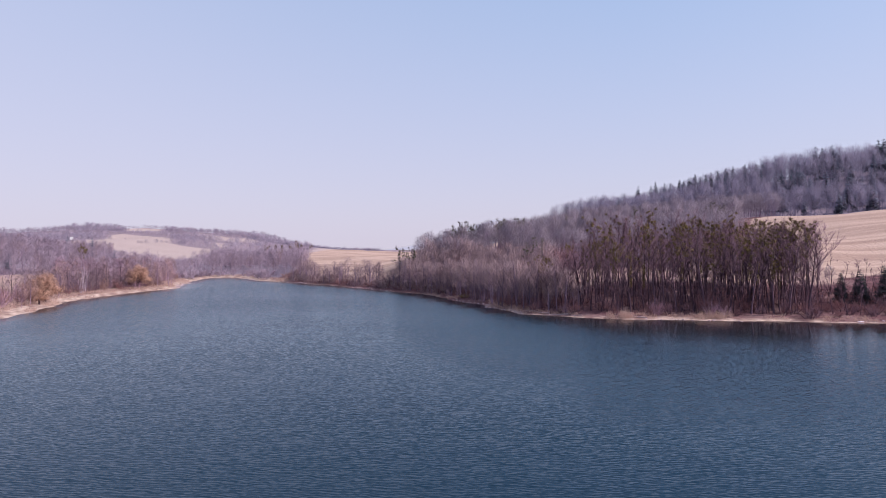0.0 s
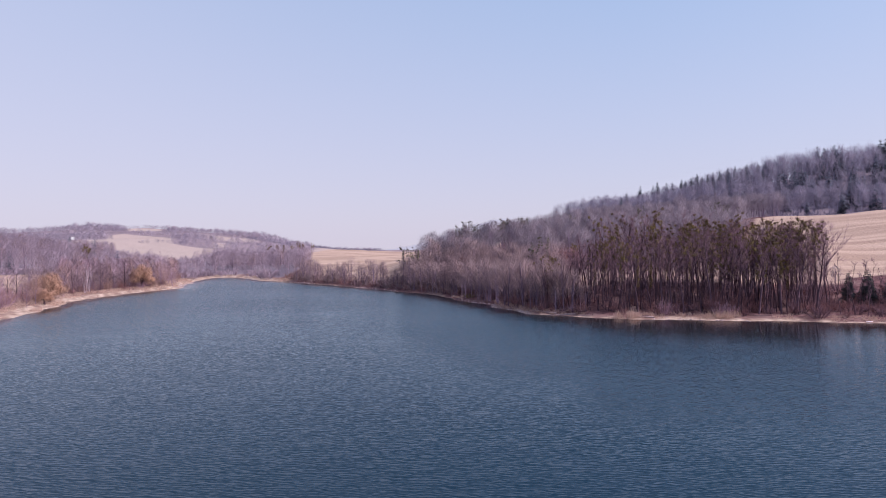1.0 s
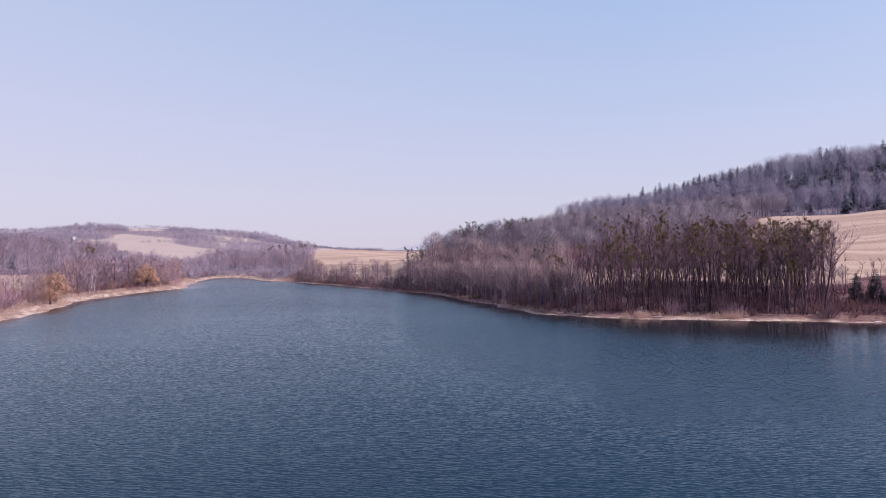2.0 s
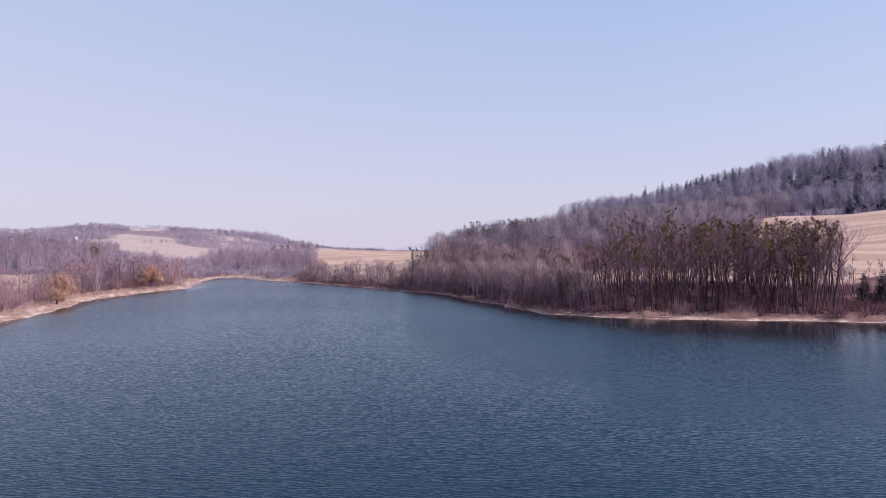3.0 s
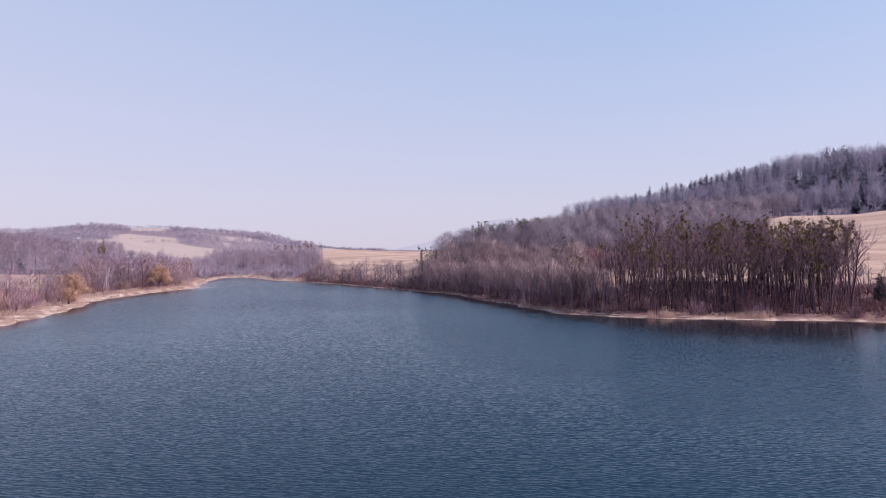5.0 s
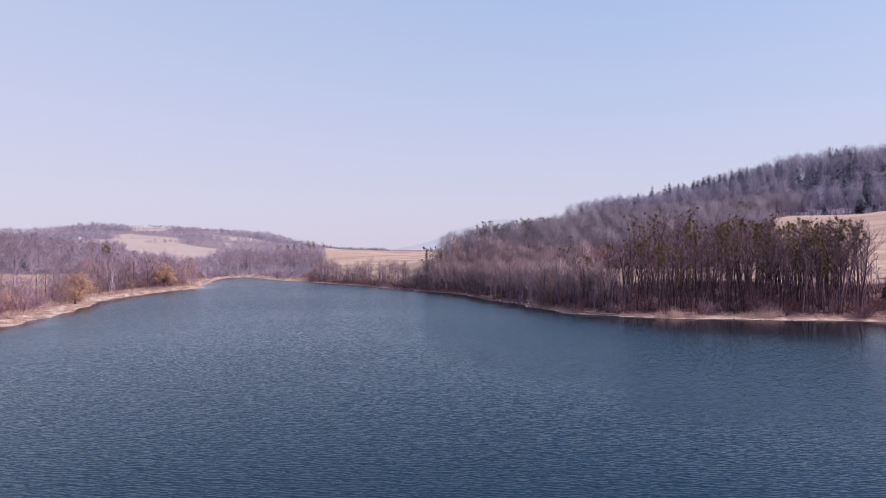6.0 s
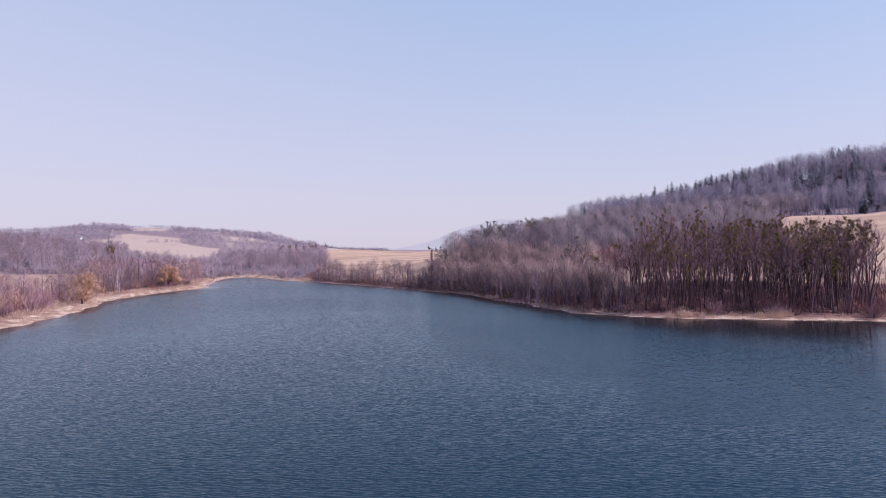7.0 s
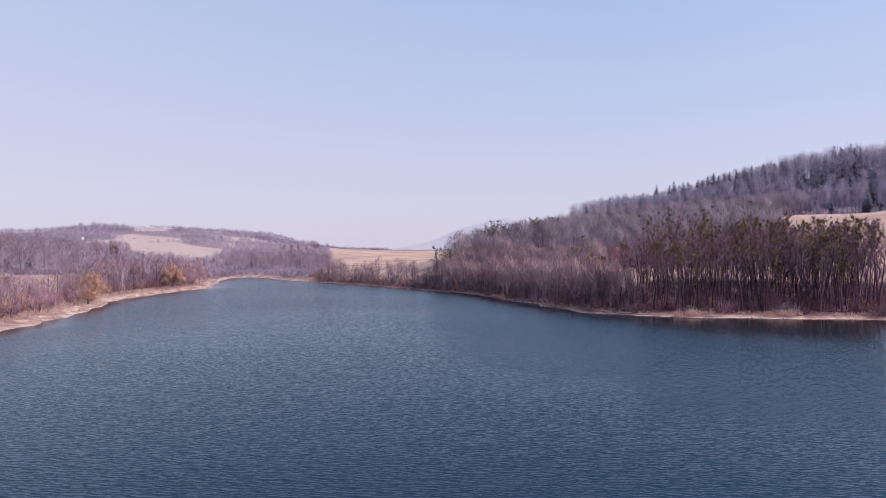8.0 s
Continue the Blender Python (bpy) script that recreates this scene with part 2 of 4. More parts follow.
FIELD_EAST = [(82, 166), (420, 150), (420, 345), (260, 322), (163, 302), (116, 292), (97, 256), (86, 214)]
CLEARING = [(8, 168), (84, 160), (86, 214), (60, 196), (10, 190)]
FIELD_SADDLE = [(-103, 335), (-94, 303), (-82, 284), (-58, 262), (-40, 243), (-34, 262), (-14, 310), (60, 640), (20, 800), (-240, 960), (-180, 560)]
FIELD_WEST = [(-410, 585), (-418, 622), (-503, 804), (-494, 817), (-469, 819), (-413, 804), (-332, 636), (-312, 623), (-282, 625), (-268, 591), (-240, 440), (-190, 360), (-235, 360), (-265, 440), (-339, 552), (-384, 590)]
FIELD_TOP = [(-574, 962), (-516, 960), (-503, 936), (-566, 932)]
MEADOW_FAR = [(-423, 883), (-358, 833), (-328, 881), (-286, 756), (-310, 717), (-392, 841)]
MEADOW_LOW = [(-308, 686), (-299, 700), (-278, 644), (-284, 630)]
MEADOW = [(-118, 100), (-128, 160), (-150, 200), (-226, 308), (-420, 308), (-420, 80)]


def ground_sheet():
    def axis(lo, hi, step, lo_mid, hi_mid, mid, out):
        a = list(np.arange(lo, hi + 0.01, step)) + list(np.arange(hi + mid, hi_mid, mid))
        b = list(np.arange(lo - mid, lo_mid, -mid))
        for side, sign in ((a, 1), (b, -1)):
            g = mid
            while not side or sign * side[-1] < out:
                g *= 1.25
                side.append((side[-1] if side else lo) + sign * g)
        return np.array(b[::-1] + a)
    xs, ys = axis(-190, 130, 2.0, -660, 360, 5.5, 4800), axis(97, 340, 2.0, 60, 1000, 6.0, 4800)
    gx, gy = np.meshgrid(xs, ys)
    z, s = land(gx, gy)
    nx, ny = len(xs), len(ys)
    me = bpy.data.meshes.new("ground")
    co = np.stack([gx, gy, z], -1).reshape(-1, 3)
    i = np.arange(ny - 1)[:, None] * nx + np.arange(nx - 1)[None, :]
    q = np.stack([i, i + 1, i + 1 + nx, i + nx], -1).reshape(-1, 4)
    me.from_pydata(co.tolist(), [], q.tolist())
    me.polygons.foreach_set("use_smooth", np.ones(len(q), bool))
    col = np.zeros((ny, nx, 4), np.float32)
    wide = np.where(gx < -95, 5.5, np.where(gx < 4, -0.7, 1.4)) + 1.2 * np.sin(0.13 * gx + 0.21 * gy)
    col[..., 0] = smooth((wide + 1.5 - s) / 2.0)
    fld = poly_mask(gx, gy, FIELD_EAST) | poly_mask(gx, gy, FIELD_SADDLE) | poly_mask(gx, gy, FIELD_WEST) | poly_mask(gx, gy, FIELD_TOP) | poly_mask(gx, gy, MEADOW_FAR) | poly_mask(gx, gy, MEADOW_LOW)
    col[..., 1] = fld
    open_land = fld | poly_mask(gx, gy, CLEARING) | poly_mask(gx, gy, MEADOW)
    # far ground that takes the colours with haze painted in
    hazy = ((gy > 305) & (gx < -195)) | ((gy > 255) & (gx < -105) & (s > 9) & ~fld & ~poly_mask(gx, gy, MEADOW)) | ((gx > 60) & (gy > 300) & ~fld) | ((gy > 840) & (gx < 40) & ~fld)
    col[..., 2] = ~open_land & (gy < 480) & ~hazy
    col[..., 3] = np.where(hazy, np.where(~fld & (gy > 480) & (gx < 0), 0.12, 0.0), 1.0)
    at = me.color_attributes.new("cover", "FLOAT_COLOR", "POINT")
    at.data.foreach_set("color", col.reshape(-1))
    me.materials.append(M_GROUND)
    return tagged(new("ground", me), "rolling ground with pale dry fields, leaf litter and sandy lake banks", "ground", kind="structure")


ground_sheet()


def water_sheet():
    xs, ys = np.arange(-175, 251, 5.0), np.arange(-160, 351, 5.0)
    gx, gy = np.meshgrid(xs, ys)
    nx, ny = len(xs), len(ys)
    i = np.arange(ny - 1)[:, None] * nx + np.arange(nx - 1)[None, :]
    me = bpy.data.meshes.new("water")
    me.from_pydata(np.stack([gx, gy, np.zeros_like(gx)], -1).reshape(-1, 3).tolist(), [], np.stack([i, i + 1, i + 1 + nx, i + nx], -1).reshape(-1, 4).tolist())
    s = shore_distance(gx, gy)
    wide = 6 + 40 * smooth((gx - 2) / 28)         # the wooded point shelters, and its painted reflection darkens, a broader margin
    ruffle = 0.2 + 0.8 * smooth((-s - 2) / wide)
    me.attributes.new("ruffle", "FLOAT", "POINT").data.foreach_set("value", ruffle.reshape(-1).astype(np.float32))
    deep = np.maximum(smooth((-s - 12) / 75), smooth((gx + 4) / 26))      # no painted brightening on the wooded side, where the trees reflect dark
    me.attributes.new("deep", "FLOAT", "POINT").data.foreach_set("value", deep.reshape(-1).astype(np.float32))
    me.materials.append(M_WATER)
    return tagged(new("water", me), "dark blue lake water ruffled by a light wind", "water", kind="structure")


water_sheet()


# ---------------------------------------------------------------- plant shapes, as arrays of points and triangles
class Shape:
    """Points and triangles in the making; several sets, one per material part."""

    def __init__(self):
        self.v, self.f, self.n = [], [], []

    def tube(self, pts, radii, sides=5):
        base = len(self.v)
        up = Vector((0.3, 0.2, 1))
        for k, (p, r) in enumerate(zip(pts, radii)):
            d = (pts[min(k + 1, len(pts) - 1)] - pts[max(k - 1, 0)]).normalized()
            a = d.cross(up if abs(d.z) < 0.95 else Vector((1, 0, 0))).normalized()
            b = d.cross(a)
            for j in range(sides):
                w = 2 * math.pi * j / sides
                self.v.append(p + (a * math.cos(w) + b * math.sin(w)) * r)
        for k in range(len(pts) - 1):
            for j in range(sides):
                p0, p1 = base + k * sides + j, base + k * sides + (j + 1) % sides
                self.f += [(p0, p1, p1 + sides), (p0, p1 + sides, p0 + sides)]

    def sliver(self, p, d, length, width, rng):
        side = d.cross(Vector((rng.uniform(-1, 1), rng.uniform(-1, 1), rng.uniform(-1, 1)))).normalized() * width * 0.5
        i = len(self.v)
        self.v += [p - side, p + side, p + d * length]
        self.f.append((i, i + 1, i + 2))

    def knot(self, c, rad, many, length, width, rng, up=0.3, inner=0.0):
        """A rounded knot of small blades round c, between the inner part of its radius and the whole, shaded as one clump."""
        for _ in range(many):
            g = Vector((rng.gauss(0, 1), rng.gauss(0, 1), rng.gauss(0, 1))).normalized()
            k = (inner ** 3 + (1 - inner ** 3) * rng.random()) ** (1 / 3)
            p = Vector((c.x + g.x * rad[0] * k, c.y + g.y * rad[0] * k, c.z + g.z * rad[1] * k))
            d = (g * 0.6 + Vector((rng.gauss(0, 0.5), rng.gauss(0, 0.5), rng.gauss(0, 0.5) + up))).normalized()
            length_1 = length * rng.uniform(0.5, 1.3)
            self.sliver(p - d * length_1 * 0.5, d, length_1, width * rng.uniform(0.6, 1.3), rng)
            n = (g + Vector((0, 0, 0.35))).normalized()
            self.n += [n, n, n]

    def arrays(self):
        return np.array([tuple(p) for p in self.v], np.float32).reshape(-1, 3), np.array(self.f, np.int32).reshape(-1, 3)

    def clumps(self):
        """The way each point faces in its clump, where every point has one."""
        return np.array([tuple(p) for p in self.n], np.float32) if self.n and len(self.n) == len(self.v) else None


def rounded(v, f, soft=0.5, clumps=None):
    """Normals of the points: of the faces for wood, outwards from the middle for twigs and needles. Turns faces to suit."""
    gn = np.cross(v[f[:, 1]] - v[f[:, 0]], v[f[:, 2]] - v[f[:, 0]])
    if not soft:
        pn = np.zeros_like(v)
        for k in range(3):
            np.add.at(pn, f[:, k], gn)
    else:
        mid = (v.min(0) + v.max(0)) / 2
        mid[2] -= 0.15 * (v[:, 2].max() - v[:, 2].min())
        pn = v - mid
        pn /= np.linalg.norm(pn, axis=1, keepdims=True) + 1e-6
        if clumps is not None:
            pn = 0.35 * pn + 0.65 * clumps
            pn /= np.linalg.norm(pn, axis=1, keepdims=True) + 1e-6
        own = np.zeros_like(v)
        for k in range(3):
            np.add.at(own, f[:, k], gn)
        own /= np.linalg.norm(own, axis=1, keepdims=True) + 1e-9
        own *= np.sign((own * pn).sum(1, keepdims=True) + 1e-9)
        pn = pn * soft + own * (1 - soft)
        flip = (gn * pn[f[:, 0]]).sum(1) < 0
        f = f.copy()
        f[flip] = f[flip][:, ::-1]
    pn = pn / (np.linalg.norm(pn, axis=1, keepdims=True) + 1e-9)
    return f, pn.astype(np.float32)


def bend(p, d, length, n, rng, wig=0.12, lift=0.0):
    pts = [p.copy()]
    for _ in range(n):
        d = (d + Vector((rng.uniform(-wig, wig), rng.uniform(-wig, wig), rng.uniform(-wig, wig) + lift))).normalized()
        pts.append(pts[-1] + d * (length / n))
    return pts, d


def far_tree(seed, h, w, base, twigs, twig_w, twig_l, thick=0.009, lumps=9, rise=0.23):
    """A bare tree seen from far off: stem, rising limbs, and a domed crown of fine twigs that fan up and outwards."""
    rng = random.Random(seed)
    wood, fine = Shape(), Shape()
    lean = Vector((rng.uniform(-0.05, 0.05) * h, rng.uniform(-0.05, 0.05) * h, 0))
    top = lean + Vector((0, 0, h * 0.8))
    wood.tube([Vector((0, 0, -0.3)), top * 0.45 + Vector((rng.uniform(-0.2, 0.2), rng.uniform(-0.2, 0.2), 0)), top], [h * thick * 1.2, h * thick * 0.8, 0.03], 4)
    low, high = h * base, h * 0.98
    bumps = [(rng.uniform(0, 6.283), rng.uniform(0, 1), rng.uniform(0.08, 0.24)) for _ in range(lumps)]

    def dome(a, g):
        """A point on the crown's uneven skin: a round the stem, g from the foot of the crown to its top."""
        r = w * 0.5 * math.sqrt(max(1 - (abs(g - 0.3) / 0.7) ** 2.2, 0.0))
        k = 0.86
        for ba, bg, bs in bumps:
            away = 1 - math.cos(a - ba) + 6 * (g - bg) ** 2
            k += bs * math.exp(-3.5 * away)
        return Vector((math.cos(a) * r * k, math.sin(a) * r * k, low + (high - low) * (0.5 + (g - 0.5) * min(k, 1.08)))) + lean * g

    for i in range(lumps):
        c = dome(i * 2.4 + rng.uniform(-0.5, 0.5), 0.25 + 0.7 * (i + 0.5) / lumps) * 0.92
        foot = top * min(max(c.z - 0.34 * h, 0.12 * h) / top.z, 0.9)
        wood.tube([foot, foot.lerp(c, 0.5) + Vector((0, 0, 0.02 * h)), c], [h * thick * 0.5, h * thick * 0.3, 0.02], 3)
    mid = Vector((lean.x * 0.5, lean.y * 0.5, (low * 0.6 + high * 0.4)))
    for i in range(twigs):
        a, g = rng.uniform(0, 6.283), rng.random() ** 0.85
        q = dome(a, g)
        out = (q - mid).normalized()
        if i % 5 < 2:       # long twigs from the limbs to the skin of the crown
            p = Vector((q.x * 0.45, q.y * 0.45, max(q.z - rng.uniform(0.7, 1.3) * rise * h, low * 0.8)))
            q = p.lerp(q, rng.uniform(0.6, 1.0))
            fine.sliver(p, (q - p).normalized(), (q - p).length, twig_w * rng.uniform(0.7, 1.4), rng)
        else:               # short twigs that fill the skin
            d = (out * 0.7 + Vector((rng.gauss(0, 0.45), rng.gauss(0, 0.45), rng.gauss(0.35, 0.45)))).normalized()
            ln = twig_l * rng.uniform(0.5, 1.2)
            fine.sliver(mid.lerp(q, rng.uniform(0.55, 1.0)) - d * ln * 0.8, d, ln, twig_w * rng.uniform(0.7, 1.3), rng)
        nn = (out + Vector((0, 0, 0.25))).normalized()
        fine.n += [nn, nn, nn]
    return wood, fine


def forked_tree(seed, h, bole=0.42, spread=0.34, limbs=7, forks=4, twigs=6, thick=0.011, twig_w=0.035, twig_l=1.0, lean=0.05, stems=1):
    """A leafless broadleaf grown by forking: bole, rising limbs, branches, then fine twigs. Also gives points of the crown."""
    rng = random.Random(seed)
    wood, fine, spots = Shape(), Shape(), []
    for st in range(stems):
        tilt = lean if stems == 1 else 0.16
        foot = Vector((0, 0, -0.3)) if stems == 1 else Vector((rng.uniform(-0.35, 0.35), rng.uniform(-0.35, 0.35), -0.3))
        hh = h * (1 if st == 0 else rng.uniform(0.7, 0.95))
        pts, _ = bend(foot, Vector((rng.uniform(-tilt, tilt), rng.uniform(-tilt, tilt), 1)).normalized(), hh * 0.95, 7, rng, 0.09, 0.04)
        r0 = h * thick * (1 if stems == 1 else 0.75)
        wood.tube(pts, [r0 * k for k in (1.4, 1.0, 0.92, 0.82, 0.62, 0.42, 0.24, 0.05)], 6)
        many = max(3, limbs // stems)
        for i in range(many):
            f = bole + (0.93 - bole) * ((i + rng.random()) / many) ** 0.9
            k = min(int(f * 7), 6)
            p = pts[k].lerp(pts[k + 1], f * 7 - k)
            g = (f - bole) / (1 - bole)
            a = i * 2.4 + rng.uniform(-0.6, 0.6)
            reach = h * spread * (1.05 - 0.6 * g) * rng.uniform(0.7, 1.15)
            lp, le = bend(p, Vector((math.cos(a), math.sin(a), 0.75 + 0.8 * g)).normalized(), reach, 4, rng, 0.2, 0.10)
            r = r0 * (0.62 - 0.42 * g)
            wood.tube(lp, [r, r * 0.8, r * 0.55, r * 0.32, r * 0.10], 4)
            spots.append(lp[-1])
            for j in range(forks):
                q = lp[1 + j % 3].lerp(lp[2 + j % 3], rng.random())
                dd = (le * 0.8 + Vector((rng.uniform(-1, 1), rng.uniform(-1, 1), rng.uniform(-0.2, 0.9)))).normalized()
                ln = reach * rng.uniform(0.35, 0.65)
                sp, se = bend(q, dd, ln, 2, rng, 0.25, 0.12)
                wood.tube(sp, [r * 0.42, r * 0.28, r * 0.06], 3)
                spots.append(sp[-1])
                for _ in range(twigs):
                    u = sp[0].lerp(sp[2], rng.uniform(0.25, 1.05))
                    td = (se + Vector((rng.gauss(0, 0.6), rng.gauss(0, 0.6), rng.gauss(0.25, 0.5)))).normalized()
                    fine.sliver(u, td, twig_l * rng.uniform(0.5, 1.3), twig_w * rng.uniform(0.6, 1.3), rng)
    return wood, fine, spots


def ivy_clumps(seed, h, spots, clumps=10, leaves=60, size=0.42, ball=1.0):
    """Ivy sleeves up the stem and mistletoe in the crown: dense knots of small leaves."""
    rng = random.Random(seed)
    s = Shape()
    high = sorted(spots, key=lambda p: -p.z)[:max(4, len(spots) * 2 // 3)]
    for i in range(clumps):
        if i % 3 == 0:
            z = h * rng.uniform(0.35, 0.85)
            for k in range(3):
                s.knot(Vector((rng.uniform(-0.25, 0.25), rng.uniform(-0.25, 0.25), z + 0.9 * k)), (0.42, 0.6), leaves // 3, size, size * 0.8, rng, -0.2)
        else:
            c = high[rng.randrange(len(high))]
            k = rng.uniform(0.35, 0.75) * ball
            s.knot(c, (k, k * 0.9), leaves, size, size * 0.8, rng, -0.1)
    return s


def bush_shape(seed, h, w, stems=26, twigs=500, twig_w=0.04, twig_l=0.8):
    rng = random.Random(seed)
    wood, fine = Shape(), Shape()
    for i in range(stems):
        a, k = rng.uniform(0, 6.283), rng.random() ** 0.6
        d = Vector((math.cos(a) * k * w / h, math.sin(a) * k * w / h, 1)).normalized()
        ln = h * rng.uniform(0.6, 1.0) * (1 - 0.25 * k)
        pts, e = bend(Vector((math.cos(a) * 0.25 * w * k, math.sin(a) * 0.25 * w * k, -0.15)), d, ln, 2, rng, 0.2, 0.02)
        wood.tube(pts, [0.03 + 0.006 * h, 0.03, 0.008], 3)
        for _ in range(twigs // stems):
            f = rng.uniform(0.2, 1.0) * 2
            j = min(int(f), 1)
            p = pts[j].lerp(pts[j + 1], f - j)
            dd = (e + Vector((rng.gauss(0, 0.6), rng.gauss(0, 0.6), rng.gauss(0.1, 0.5)))).normalized()
            fine.sliver(p, dd, twig_l * rng.uniform(0.5, 1.4), twig_w * rng.uniform(0.6, 1.3), rng)
    return wood, fine


def willow_shape(seed, h, w):
    """A domed willow with a short stem and masses of fine yellow shoots in rounded lumps."""
    rng = random.Random(seed)
    wood, fine = Shape(), Shape()
    trunk, _ = bend(Vector((0, 0, -0.3)), Vector((0, 0, 1)), h * 0.35, 3, rng, 0.05)
    wood.tube(trunk, [0.42, 0.36, 0.32, 0.25], 7)
    for i in range(34):
        a, el = i * 2.4 + rng.uniform(-0.3, 0.3), math.asin(min(0.02 + 0.98 * (i + 0.5) / 34, 1))
        d = Vector((math.cos(a) * math.cos(el) * w / h * 0.75, math.sin(a) * math.cos(el) * w / h * 0.75, math.sin(el) * 0.95))
        pts, e = bend(trunk[2], d.normalized(), h * 0.62 * d.length * rng.uniform(0.75, 1.0), 4, rng, 0.15, 0.06)
        wood.tube(pts, [0.11, 0.08, 0.06, 0.04, 0.02], 3)
        for j, many in ((2, 40), (3, 55), (4, 80)):
            size = rng.uniform(0.7, 1.15)
            fine.knot(pts[j], (size, size * 0.85), many, 0.8, 0.07, rng, -0.25, 0.3)
    return wood, fine


def spruce_shape(seed, h, w, tiers=16, per=12, spray=3):
    """A conifer: straight stem, tiers of drooping boughs, each a spray of needle blades."""
    rng = random.Random(seed)
    wood, fine = Shape(), Shape()
    wood.tube([Vector((0, 0, -0.3)), Vector((0, 0, h * 0.5)), Vector((0, 0, h * 0.97))], [h * 0.014, h * 0.008, 0.01], 6)
    for t in range(tiers):
        f = t / tiers
        z = h * (0.08 + 0.9 * f)
        reach = w * 0.5 * (1 - f) ** 0.75 + 0.3
        for b in range(max(6, int(per * (1 - 0.45 * f)))):
            a = rng.uniform(0, 6.283)
            r = reach * rng.uniform(0.7, 1.12)
            d = Vector((math.cos(a), math.sin(a), rng.uniform(-0.45, 0.0)))
            p0 = Vector((0, 0, z + rng.uniform(-0.2, 0.2) * h / tiers))
            side = Vector((-math.sin(a), math.cos(a), 0))
            wd = r * 0.42
            mid, tip = p0 + d * r * 0.6, p0 + d * r + Vector((0, 0, 0.06 * r))
            i = len(fine.v)
            drop = Vector((0, 0, -0.16 * r))
            fine.v += [p0, mid + side * wd + drop, tip, mid - side * wd + drop, mid + Vector((0, 0, 0.05 * r))]
            fine.f += [(i, i + 1, i + 4), (i + 4, i + 1, i + 2), (i, i + 4, i + 3), (i + 4, i + 2, i + 3)]
            for _ in range(spray):
                q = p0.lerp(tip, rng.uniform(0.4, 1.0))
                fine.sliver(q, (d + side * rng.uniform(-1, 1) + Vector((0, 0, -0.5))).normalized(), r * 0.35, r * 0.12, rng)
    return wood, fine


def mesh_of(name, shape, mat):
    v, f = shape.arrays()
    f, pn = rounded(v, f, (0.7 if shape.n else 0.25) if name in ("crown", "ivy", "mistletoe") else 0, shape.clumps())
    me = bpy.data.meshes.new(name)
    me.from_pydata(v.tolist(), [], f.tolist())
    me.materials.append(mat)
    me.polygons.foreach_set("use_smooth", np.ones(len(f), bool))
    me.normals_split_custom_set_from_vertices(pn)
    return me


def thing(name, parts, label, category, group):
    """An Empty at the foot of a plant with its parts under it."""
    top = tagged(new(name), label, category, group)
    for pname, shape, mat, plabel in parts:
        ob = new(pname, mesh_of(pname, shape, mat))
        ob.parent = top
        if plabel:
            ob["label"] = plabel
    return top


def stand(protos, x, y, rng, lo=0.85, hi=1.15, sink=0.0):
    """A copy of one of the given plants, on the ground at x, y, turned and scaled a little."""
    z = float(land(np.array([x]), np.array([y]))[0][0])
    p = protos[rng.randrange(len(protos))]
    k = rng.uniform(lo, hi)
    c = copy_thing(p, pose(x, y, z - sink, 0, 0, rng.uniform(0, 360)))
    c.scale = (k * rng.uniform(0.92, 1.08), k * rng.uniform(0.92, 1.08), k)
    return c


def retire(protos):
    for p in protos:
        for o in (*p.children_recursive, p):
            bpy.data.objects.remove(o)


def scatter(rng, n, region, gap, tries=60000):
    """Up to n places in a region (a function of arrays x, y, s), kept a gap apart."""
    (x0, x1, y0, y1), ok = region
    xs = np.array([rng.uniform(x0, x1) for _ in range(tries)])
    ys = np.array([rng.uniform(y0, y1) for _ in range(tries)])
    s = shore_distance(xs, ys)
    keep = ok(xs, ys, s)
    cells, out = {}, []
    for x, y in zip(xs[keep], ys[keep]):
        c = (int(x // gap), int(y // gap))
        if any((x - a) ** 2 + (y - b) ** 2 < gap * gap for i in (-1, 0, 1) for j in (-1, 0, 1) for a, b in cells.get((c[0] + i, c[1] + j), ())):
            continue
        cells.setdefault(c, []).append((x, y))
        out.append((x, y))
        if len(out) >= n:
            break
    return out


